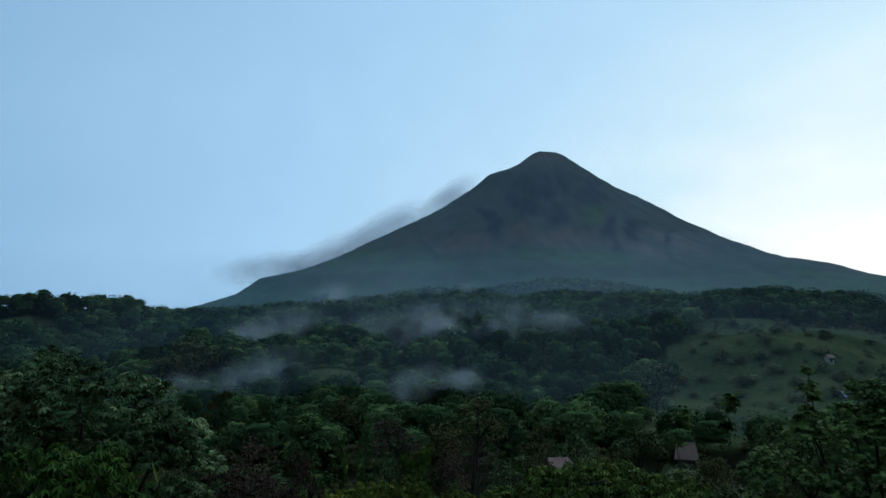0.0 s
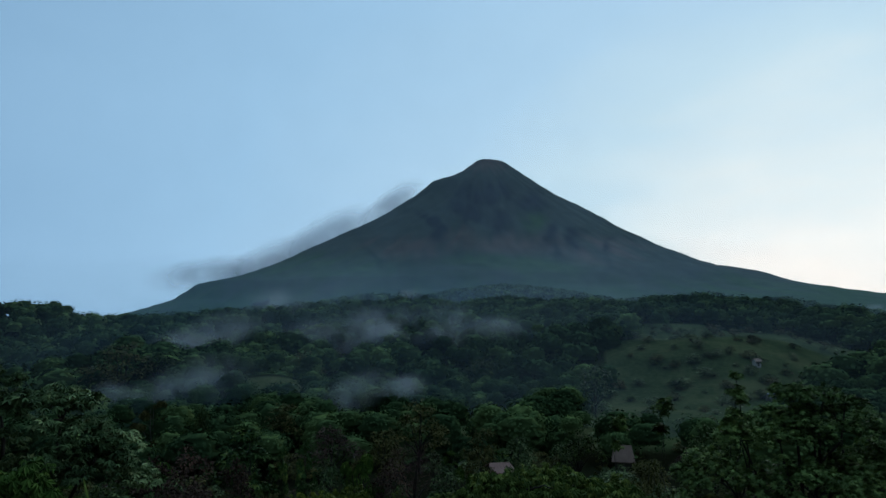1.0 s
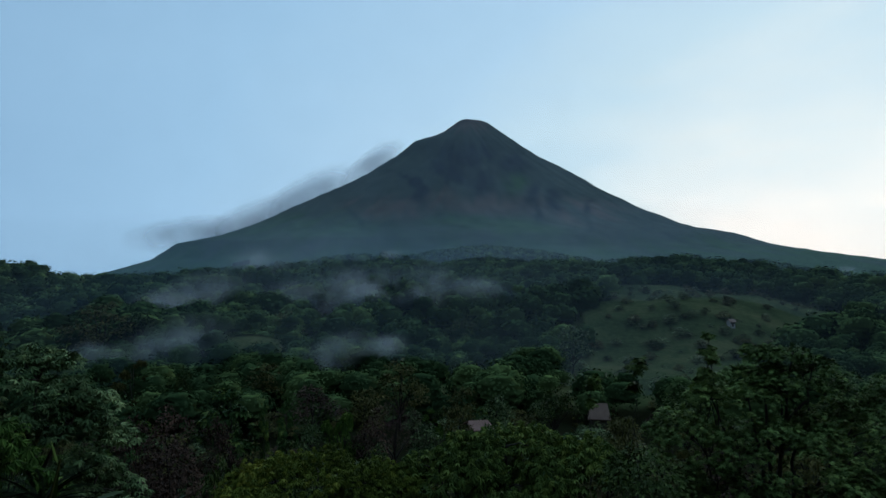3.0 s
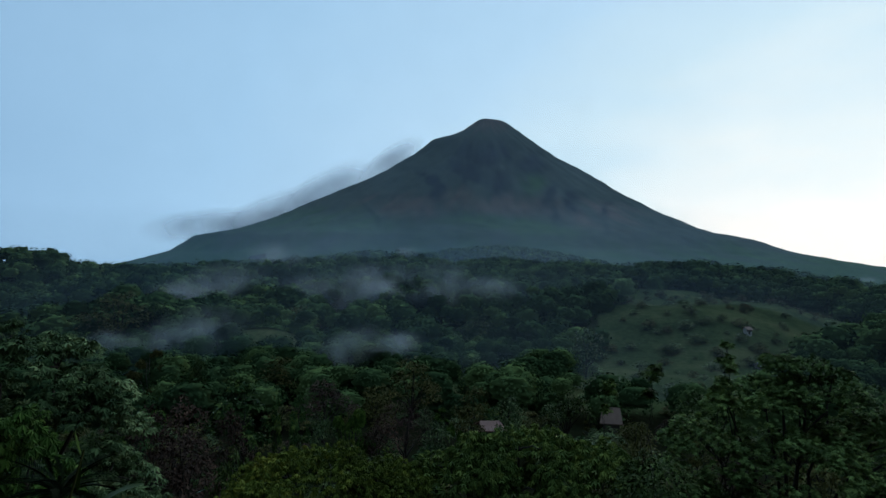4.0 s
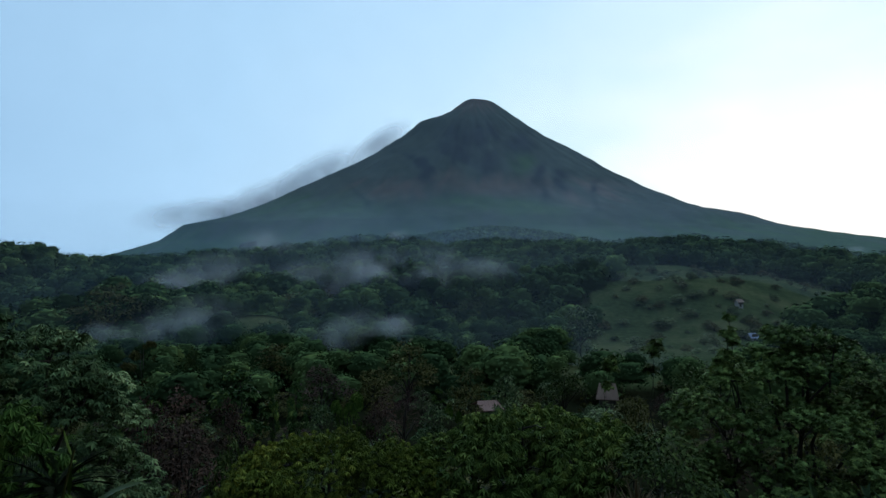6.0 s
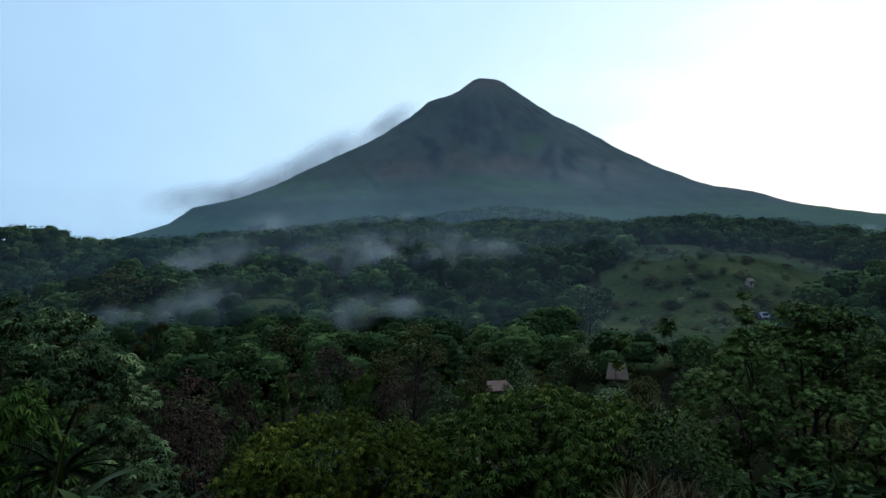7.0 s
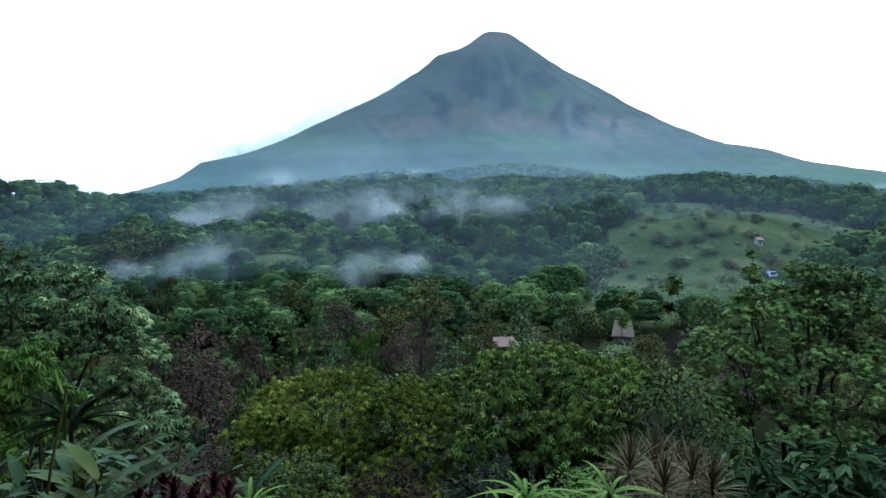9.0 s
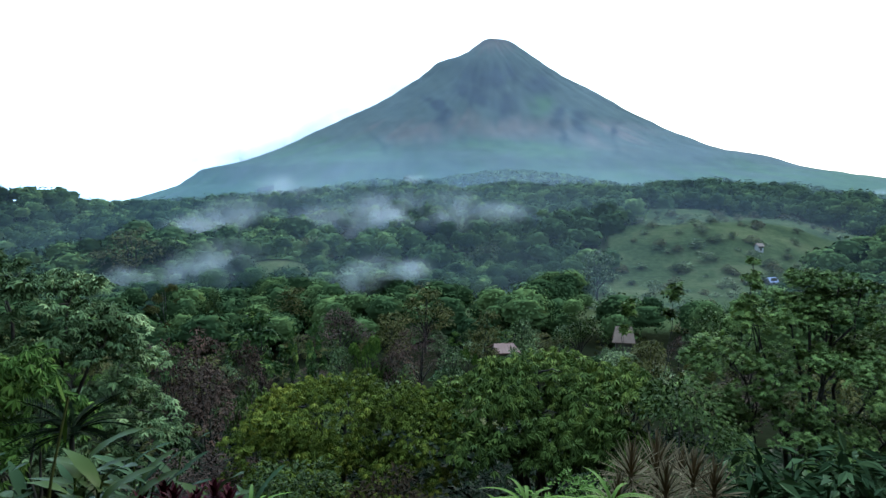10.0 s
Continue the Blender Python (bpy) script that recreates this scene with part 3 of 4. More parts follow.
forest("hillside_wood", "rounded dark green crowns of rainforest on the hillside", x, y, rng.uniform(3.6, 7.5, len(x)), rng.uniform(7, 13, len(x)), 76, FOREST, (4, 9))
x, y = wood_places(3000, 470, 740)
forest("far_rainforest", "hazy rainforest canopy on the ridge below the volcano", x, y, rng.uniform(4.0, 8.5, len(x)), rng.uniform(7.5, 13.5, len(x)), 60, FOREST, (3, 8))
x, y = rng.normal(150, 190, 1500), rng.uniform(1200, 1640, 1500)
forest("apron_wood", "hazy rainforest climbing the volcano's lowest slope", x, y, rng.uniform(7, 12, len(x)), rng.uniform(9, 15, len(x)), 36, FOREST, (3, 8))


# ---- vapour and cloud ----
def mist(name, label, centre, wide, tall, mat, layers=3, gap=4.0, lean=0.0, category="mist"):
    """A bank of vapour: a few wavy, ragged sheets behind one another."""
    top = plant(name, centre, label, category)
    wide, tall = wide * 1.35, tall * 1.45
    nu, nv = 25, 13
    u, v = np.meshgrid(np.linspace(-1, 1, nu), np.linspace(-1, 1, nv))
    n = np.arange(u.size).reshape(u.shape)
    f = np.stack([n[:-1, :-1], n[:-1, 1:], n[1:, 1:], n[1:, :-1]], -1).reshape(-1, 4)
    for k in range(layers):
        s = 1 - 0.18 * abs(k - (layers - 1) / 2)
        x = u * wide * 0.5 * s + rng.normal(0, 0.05) * wide
        z = v * tall * 0.5 * s + lean * u * wide * 0.5 + rng.normal(0, 0.05) * tall
        y = (k - (layers - 1) / 2) * gap + 0.9 * gap * np.sin(u * 3.1 + 2 * k) * np.cos(v * 2 + k) + 0.25 * wide * (0.5 - rng.random()) * u
        body = np.clip(1 - u * u - v * v, 0, 1) ** 1.5
        part("vapour_sheet", mesh_of("vapour_sheet", np.stack([x, y, z], -1).reshape(-1, 3), f, mat, True, body=body.ravel()), top)
    return top


MIST = mist_material("drifting_mist", 0.32, 0.085, (0.60, 0.65, 0.67), 0.33)
CLOUD = mist_material("grey_cloud", 1.25, 0.0045, (0.66, 0.69, 0.73), -0.1)
WISP = "pale wisp of mist rising from the forest"
for c, w, h, lean in [((-105.09, 430, 6.72), 34, 19, 0.05), ((-53.44, 276, -10.08), 22, 12, 0.0), ((-31.94, 276, -7.22), 40, 19, 0.1), ((-12.87, 276, -6.51), 38, 15, -0.05),
                      ((3.34, 276, -5.55), 24, 17, 0.1), ((22.40, 276, -5.55), 24, 9, 0.0), ((-91.56, 276, -8.41), 38, 14, 0.2), ((-106.00, 276, -12.47), 30, 10, 0.0),
                      ((-21.18, 560, 15.93), 20, 8, 0.0), ((600.00, 900, 3.00), 60, 8, 0.0)]:
    mist("mist", WISP, c, w, h, MIST, 2, 3.0, lean)
for c, w, h, lean in [((-57.4, 172, -16.89), 26, 13, 0.18), ((-64.91, 168, -19.4), 22, 8, 0.05), ((-18.8, 150, -17.81), 15, 8, 0.35), ((-8.91, 160, -17.28), 12, 5, 0.15), ((-78.83, 165, -19.03), 14, 6, 0)]:
    mist("mist", "low bank of grey mist between the trees", c, w, h, MIST, 2, 2.0, lean)
for c, w, h, lean in [((-1401.95, 4150, 235.22), 760, 190, 0.06), ((-1008.56, 4150, 333.86), 640, 220, 0.3), ((-648.28, 4130, 485.75), 520, 220, 0.45), ((-311.83, 4120, 640.2), 360, 170, 0.58)]:
    mist("cloud", "thin grey cloud clinging to the volcano's flank", c, w, h, CLOUD, 1, 40.0, lean, "cloud")


# tinted sheets arced round the viewpoint imitate haze over valley, woods and mountain's foot
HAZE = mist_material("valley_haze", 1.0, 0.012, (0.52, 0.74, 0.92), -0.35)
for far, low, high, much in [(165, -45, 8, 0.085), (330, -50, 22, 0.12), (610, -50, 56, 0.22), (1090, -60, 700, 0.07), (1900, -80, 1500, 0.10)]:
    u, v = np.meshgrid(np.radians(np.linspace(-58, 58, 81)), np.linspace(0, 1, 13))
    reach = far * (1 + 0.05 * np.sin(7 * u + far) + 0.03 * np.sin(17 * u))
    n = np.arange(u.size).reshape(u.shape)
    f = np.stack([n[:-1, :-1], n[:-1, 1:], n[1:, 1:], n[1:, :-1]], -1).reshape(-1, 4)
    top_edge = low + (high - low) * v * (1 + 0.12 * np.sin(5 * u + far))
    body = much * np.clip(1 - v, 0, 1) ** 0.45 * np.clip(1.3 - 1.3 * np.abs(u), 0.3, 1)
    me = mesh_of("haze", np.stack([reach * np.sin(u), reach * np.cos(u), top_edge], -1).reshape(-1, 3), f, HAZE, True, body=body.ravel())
    tagged(new("haze", me), "thin bluish sheet imitating evening haze over the valley", "haze", kind="stuff")


# ---- large trees close by ----
def based(x, y, blobs):
    """The foot of a tree on the ground, and its lumps counted from there."""
    z = float(ground_height(x, y))
    return (x, y, z), [(b[0] - x, b[1] - y, b[2] - z, *b[3:]) for b in blobs]


UMBRELLA = whorl()
SHORT_WHORL = whorl(6, -5, 0.26)
SIMPLE = leaf_shape()
HANGING = whorl(7, -45, 0.15)
SPREAD = whorl(7, -38, 0.17)
SPRAY = joined([HANGING, turned(whorl(5, -20, 0.11), pose(0, 0, 0.12, 0, 0, 25))])

base, blobs = based(-14.3, 23.5, [(-15.6, 23, -1.9, 2.0, 2, 1.7), (-13.3, 23, -2.2, 1.7, 1.8, 1.3), (-12.0, 22.6, -3.9, 1.6, 1.7, 1.5), (-14.2, 22, -4.8, 2.2, 2, 1.8),
                                  (-10.9, 22, -5.7, 1.4, 1.6, 1.4), (-12.3, 21.6, -6.8, 1.9, 1.8, 1.6), (-17.3, 22.5, -3.6, 2.4, 2, 2), (-10.3, 22, -7.4, 1.2, 1.4, 1.3),
                                  (-15.5, 21.4, -7.4, 2.4, 1.8, 1.9), (-18.5, 22, -6.5, 2.5, 2, 2.4), (-19.6, 23.5, -2.4, 2.2, 2, 2)])
crown_tree("umbrella_tree", "large tree with whorls of pale undersided drooping leaves", base, blobs, UMBRELLA, 0.25, 7200, LEAF_COOL, trunk=0.26, droop=0.1, flat=0.6, pad=0.6, pads=330)

base, blobs = based(-2.6, 17.2, [(-2.5, 17, -3.95, 2.3, 1.8, 0.75), (-4.3, 16.4, -4.7, 1.3, 1.3, 0.7), (-0.9, 16.6, -4.2, 1.4, 1.4, 0.7), (-3.1, 15.4, -5.1, 1.5, 1.2, 0.7),
                                 (-1.5, 15.5, -5.2, 1.4, 1.2, 0.7), (-4.9, 15.8, -5.6, 0.8, 1, 0.5), (-3.8, 17.6, -4.2, 1.5, 1.5, 0.6)])
crown_tree("feathery_tree", "spreading tree with feathery yellow-green leaves turning ochre", base, blobs, SPREAD, 0.15, 5600, LEAF_YELLOW, trunk=0.2, droop=0.1, flat=0.6, pad=0.55, pads=120)

base, blobs = based(2.5, 17.8, [(2.6, 17.6, -3.25, 2.2, 1.8, 0.42), (0.6, 17, -3.75, 1.5, 1.5, 0.55), (4.4, 17.1, -3.5, 1.4, 1.5, 0.55), (1.2, 15.9, -4.45, 1.5, 1.2, 0.5),
                                (3.7, 16, -4.35, 1.5, 1.3, 0.5), (2.4, 16.4, -4.0, 1.7, 1.3, 0.6), (4.9, 16.2, -4.6, 0.9, 1, 0.45)])
crown_tree("feathery_tree", "layered tree with drooping feathery dark green leaves", base, blobs, SPREAD, 0.20, 3900, LEAF_FEATHER,
           trunk=0.2, droop=0.1, flat=0.6, pad=0.7, pads=70)

base, blobs = based(10.6, 19.4, [(8.7, 18.2, -2.1, 0.7, 0.7, 0.5), (10.9, 19.4, -0.9, 0.5, 0.5, 0.3), (11.8, 19.3, -0.95, 0.55, 0.5, 0.35), (12.5, 19.4, -1.25, 0.45, 0.4, 0.3), (11.3, 19.2, -1.5, 0.8, 0.8, 0.4), (10.2, 19, -2.3, 1.3, 1.3, 0.9),
                                 (12.2, 19.2, -2.0, 1.4, 1.4, 0.9), (8.2, 18.4, -3.3, 1.3, 1.4, 1.0), (10.7, 18, -3.7, 1.9, 1.6, 1.2), (13.3, 18.8, -3.4, 1.9, 1.7, 1.3),
                                 (9.3, 17.4, -5.0, 1.6, 1.4, 1.2), (12.1, 17.3, -5.3, 1.9, 1.5, 1.4), (7.2, 18, -4.3, 1.0, 1.2, 0.9), (14.6, 18.4, -5.5, 1.8, 1.7, 1.6),
                                 (10.7, 16.7, -6.6, 1.6, 1.2, 1.1), (15.6, 19.4, -3.2, 1.8, 1.7, 1.5)])
crown_tree("broadleaf_tree", "tall unpruned tree with clustered fresh green leaves and open top shoots", base, blobs, SHORT_WHORL, 0.105, 18000, LEAF_BRIGHT, trunk=0.16, droop=0.25, pad=0.34, pads=640)
base, blobs = based(8.9, 18.2, [(8.55, 18, -0.30, 0.16, 0.16, 0.28), (8.5, 18, -0.85, 0.22, 0.22, 0.35), (8.62, 18, -1.4, 0.35, 0.3, 0.35), (8.3, 18, -1.8, 0.45, 0.4, 0.3)])
crown_tree("young_tree", "narrow young tree reaching above its neighbours", base, blobs, SHORT_WHORL, 0.12, 520, LEAF_BRIGHT, trunk=0.06, droop=0.25, pad=0.16, pads=30)

for (x, y, tip, r), lab in [((7.7, 21.8, -1.75, 0.3), "slender sapling with a tuft of leaves at its tip"), ((6.1, 21.6, -2.3, 0.28), "slender sapling leaning, with a tuft of dark leaves")]:
    base, blobs = based(x - 0.15, y, [(x, y, tip, r, r, r * 1.4), (x - 0.1, y, tip - 0.7, r * 0.5, r * 0.5, 0.3)])
    crown_tree("sapling", lab, base, blobs, SHORT_WHORL, 0.15, 110, LEAF_FEATHER, trunk=0.04, pad=0.17, pads=12)

base, blobs = based(5.9, 15.4, [(5.6, 15.4, -3.4, 0.8, 0.8, 0.7), (6.2, 15.2, -4.4, 0.9, 0.8, 0.9), (5.2, 14.8, -5.3, 0.8, 0.8, 0.9), (6.6, 15, -5.8, 1.0, 0.8, 1.0), (5.5, 14.5, -6.3, 0.8, 0.8, 0.8)])
crown_tree("feathery_shrub", "tall bamboo-like shrub with fine drooping green leaves", base, blobs, SIMPLE, 0.14, 5200, LEAF_DEEP, PALE_BARK, trunk=0.07, droop=0.7, flat=0.3, category="shrub")
base, blobs = based(9.2, 14.5, [(8.2, 14.6, -5.6, 1.0, 0.9, 0.8), (9.6, 14.5, -6.0, 1.1, 0.9, 0.8), (11.0, 14.6, -5.8, 1.1, 0.9, 0.9), (7.2, 14.2, -6.6, 0.9, 0.8, 0.7)])
# near-black leaves here paint in the dark area below the crown
crown_tree("shrub", "shrub under the trees, shade painted into its leaves", base, blobs, SIMPLE, 0.2, 2200, LEAF_PAINTED_SHADE, trunk=0.07, category="shrub")

base, blobs = based(-8.6, 13.5, [(-8.4, 13.4, -1.75, 0.9, 0.8, 0.4), (-9.4, 13, -2.3, 1.0, 0.9, 0.5), (-7.9, 12.8, -2.6, 0.8, 0.8, 0.4), (-10.4, 13.4, -2.0, 0.9, 0.9, 0.5), (-8.9, 12.6, -3.2, 1, 0.8, 0.5)])
crown_tree("feathery_tree", "young tree with feathery bright green leaves", base, blobs, SPREAD, 0.22, 800, LEAF_FRESH, trunk=0.08, flat=0.6, droop=0.1, pad=0.45, pads=40)

# the near-black shrubs are added so the gaps below the crowns read as shade
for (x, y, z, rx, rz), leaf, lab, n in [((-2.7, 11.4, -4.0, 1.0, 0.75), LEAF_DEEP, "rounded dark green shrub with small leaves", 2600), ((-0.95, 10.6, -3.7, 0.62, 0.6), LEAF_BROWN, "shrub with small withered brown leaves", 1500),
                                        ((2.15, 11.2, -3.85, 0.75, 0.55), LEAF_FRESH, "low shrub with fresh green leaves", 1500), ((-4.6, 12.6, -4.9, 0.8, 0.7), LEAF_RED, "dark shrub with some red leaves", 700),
                                        ((0.6, 12.2, -5.1, 0.9, 0.7), LEAF_PAINTED_SHADE, "shrub below the trees with shade painted into its leaves", 1200), ((-2.9, 17.6, -6.7, 1.5, 1.0), LEAF_PAINTED_SHADE, "added shrub under a spreading tree, leaves painted shade-dark", 1400), ((-0.4, 17.0, -6.8, 1.4, 1.0), LEAF_PAINTED_SHADE, "added shrub under a spreading tree, leaves painted shade-dark", 1400),
                                        ((2.4, 17.8, -6.6, 1.6, 1.0), LEAF_PAINTED_SHADE, "added shrub under a spreading tree, leaves painted shade-dark", 1400), ((4.6, 16.9, -6.8, 1.3, 1.0), LEAF_PAINTED_SHADE, "added shrub under a spreading tree, leaves painted shade-dark", 1400),
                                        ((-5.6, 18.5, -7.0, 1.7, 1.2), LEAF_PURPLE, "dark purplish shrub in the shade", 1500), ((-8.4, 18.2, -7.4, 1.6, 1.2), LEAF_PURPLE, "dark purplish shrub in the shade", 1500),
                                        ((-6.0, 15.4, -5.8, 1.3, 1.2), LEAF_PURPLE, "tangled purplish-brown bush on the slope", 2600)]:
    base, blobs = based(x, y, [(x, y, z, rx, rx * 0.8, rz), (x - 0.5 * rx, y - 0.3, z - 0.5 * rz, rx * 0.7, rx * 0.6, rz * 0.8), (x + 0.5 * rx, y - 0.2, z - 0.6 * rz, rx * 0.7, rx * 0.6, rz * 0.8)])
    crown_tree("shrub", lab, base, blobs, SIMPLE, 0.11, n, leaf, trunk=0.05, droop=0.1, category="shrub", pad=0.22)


# ---- trees of the middle distance ----
def middle_tree(label, leaf, shape, size, count, lumps, wood=BARK, trunk=0.14):
    """A tree 6 m high with a crown 5 m wide, standing at the origin."""
    blobs = []
    for k in range(lumps):
        g, q = 2.4 * k + rng.uniform(0, 1), (k / max(lumps - 1, 1)) ** 0.6
        blobs.append((1.7 * q * math.cos(g), 1.7 * q * math.sin(g), 4.9 - 2.4 * q + rng.uniform(-0.3, 0.5), rng.uniform(0.8, 1.3), rng.uniform(0.8, 1.3), rng.uniform(0.6, 1.0)))
    return crown_tree("tree", label, (0, 0, 0), blobs, shape, size, count, leaf, wood, trunk, twigs=0)


KINDS = {
    "deep": middle_tree("round-crowned tree with dense deep green leaves", LEAF_DEEP, SIMPLE, 0.34, 1500, 9),
    "cool": middle_tree("tree with cool grey-green leaves", LEAF_COOL, SIMPLE, 0.36, 1200, 8),
    "tips": middle_tree("dark tree with bright yellow-green rosettes at its tips", foliage("dark_leaf_bright_tip", (0.019, 0.039, 0.012), (0.041, 0.076, 0.020), (0.214, 0.265, 0.056)), SHORT_WHORL, 0.42, 420, 8),
    "fresh": middle_tree("fresh green tree with feathery leaves", LEAF_FRESH, SPRAY, 0.42, 260, 7),
    "olive": middle_tree("olive green tree with a broad crown", LEAF_OLIVE, SIMPLE, 0.34, 1500, 9),
    "purple": middle_tree("scrubby tree with purplish-brown leaves", LEAF_PURPLE, SIMPLE, 0.28, 1300, 9),
    "bare": middle_tree("half-bare reddish-brown bush of thin twigs", foliage("red_brown_twig", (0.030, 0.017, 0.013), (0.060, 0.030, 0.024), (0.084, 0.045, 0.036), 0.8), leaf_shape(0.018, 0.000, 0.030), 0.8, 900, 8),
    "flat": middle_tree("flat-topped dark tree with an open crown", LEAF_OLIVE, SPRAY, 0.36, 200, 6, PALE_BARK, 0.1),
}
free = dict(KINDS)


def stand(kind, x, y, tall, wide, turn, sink=0.0):
    m = pose(x, y, float(ground_height(x, y)) - sink * tall, 0, 0, turn)
    if kind in free:
        ob = free.pop(kind)
        ob.matrix_basis = m
    else:
        ob = copy_thing(KINDS[kind], m)
    ob.scale = (wide / 5.2, wide / 5.2, tall / 6.0)
    tagged(ob, group="scattered valley trees")
    return ob


for kind, (x, y, z), wide in [("tips", (-15.85, 56, -7.86), 6.0), ("tips", (-11.37, 57, -9.19), 2.2), ("tips", (-13.61, 58, -9.84), 1.6), ("fresh", (-6.41, 52, -8.11), 4.2), ("bare", (-2.13, 58, -10), 6.0),
                              ("olive", (-2.79, 100, -11.34), 9.0), ("cool", (0.7, 50, -9.51), 3.6), ("fresh", (2.01, 52, -9.4), 2.4), ("olive", (5.18, 76, -11.24), 5.5), ("deep", (18.39, 87, -12.95), 6.4),
                              ("purple", (-15.2, 40, -6.5), 5.2), ("purple", (-16.13, 38, -6.77), 4.0), ("purple", (-14.15, 88, -13.66), 9.0), ("olive", (-6.9, 84, -12.96), 6.5), ("cool", (9.12, 74, -11.69), 5.0),
                              ("flat", (-50.51, 118, -12.63), 9.0), ("deep", (-39.59, 112, -13.09), 4.5), ("olive", (-102.59, 215, -7.68), 24.0), ("deep", (-92.98, 222, -10.68), 16.0), ("cool", (45.13, 190, -13.03), 13.0),
                              ("deep", (24.93, 60, -8.11), 6.0), ("purple", (-12.67, 42, -7.73), 3.5), ("cool", (-7.42, 46, -8.62), 3.0), ("purple", (-10.93, 30, -6.14), 4.5), ("olive", (14.12, 44, -7.78), 4.0),
                              ("deep", (-7.48, 38, -7.52), 3.5), ("olive", (10.65, 62, -11.62), 4.0), ("purple", (-3.68, 50, -9.51), 4.0), ("olive", (24.42, 40, -7.29), 6.0), ("deep", (-7.93, 27, -5.36), 2.6),
                              ("deep", (23.2, 83, -17.4), 5.5), ("olive", (26.2, 82, -16.6), 5.0), ("olive", (24.7, 80, -16.9), 5.0), ("cool", (20.23, 80, -17.03), 3.0), ("deep", (22.21, 78, -17.54), 3.6), ("cool", (6.31, 58, -11.59), 3.0), ("olive", (4.38, 58, -11.54), 2.6), ("fresh", (5.2, 57, -11.67), 2.2), ("olive", (-29.89, 130, -15.79), 9.0), ("deep", (15.79, 240, -13.75), 17.0), ("deep", (-21.19, 235, -17.52), 12.0), ("olive", (-50.64, 250, -13.31), 15.0)]:
    g = float(ground_height(x, y))
    stand(kind, x, y, max(z - g, 2.0), wide, rng.uniform(0, 360))

NAMES = ["deep", "cool", "olive", "purple", "tips", "olive", "deep", "flat", "fresh", "cool"]
for k in range(120):
    d = 30 + 84 * ((k * 0.618 + 0.1) % 1.0) ** 0.75
    a = radians(-41 + 82 * ((k * 0.7548) % 1.0))
    x, y = d * math.sin(a), d * math.cos(a)
    if abs(x - 23.5) < 7 and 70 < y < 92 or (-6 < x < 24 and y < 38):
        continue
    low = -0.34 < x / y < 0.14 and y < 78     # the thicket stays low there
    stand(NAMES[k % 10], x, y, rng.uniform(1.8, 3.0) if low else rng.uniform(3.6, 6.2), rng.uniform(3.0, 6.0), rng.uniform(0, 360))
# shrubs dotted over the pasture
for k in range(400):
    x, y = rng.uniform(22, 225), rng.uniform(125, 365)
    if inside(np.array(x), np.array(y), MEADOW):
        s = rng.uniform(2.0, 6.0)
        stand(["olive", "deep", "cool"][k % 3], x, y, s * rng.uniform(0.75, 1.0), s * 1.25, rng.uniform(0, 360), 0.3)


# ---- houses ----
def surface(name, c1, c2, scale, rough=0.8, metal=0.0):
    m, n, l, b = material(name, rough)
    geo = n.new("ShaderNodeNewGeometry")
    t = noise_node(n, l, scale, 6, geo.outputs["Position"])
    r = n.new("ShaderNodeValToRGB")
    ramp_stops(r, [(0.3, c1), (0.7, c2)])
    l.new(t.outputs["Fac"], r.inputs[0])
    l.new(r.outputs[0], b.inputs["Base Color"])
    b.inputs["Metallic"].default_value = metal
    return m


WALL = surface("weathered_limewash", (0.34, 0.32, 0.28), (0.46, 0.44, 0.40), 1.5)
TIN = surface("weathered_grey_roof", (0.150, 0.084, 0.055), (0.205, 0.120, 0.080), 1.2, 0.8)
CLAY = surface("faded_clay_roof", (0.160, 0.070, 0.046), (0.200, 0.096, 0.066), 1.2)
BLUE = surface("bluish_metal_roof", (0.17, 0.18, 0.25), (0.25, 0.26, 0.34), 1.0, 0.5)
DARK = surface("dark_timber", (0.04, 0.03, 0.02), (0.08, 0.06, 0.045), 3)


def slab(corners, thick):
    """A plate over four corners, with thickness downwards."""
    c = np.array(corners, float)
    v = np.concatenate([c, c - (0, 0, thick)])
    f = np.array([(0, 1, 2, 3), (7, 6, 5, 4), (0, 4, 5, 1), (1, 5, 6, 2), (2, 6, 7, 3), (3, 7, 4, 0)])
    return v, f


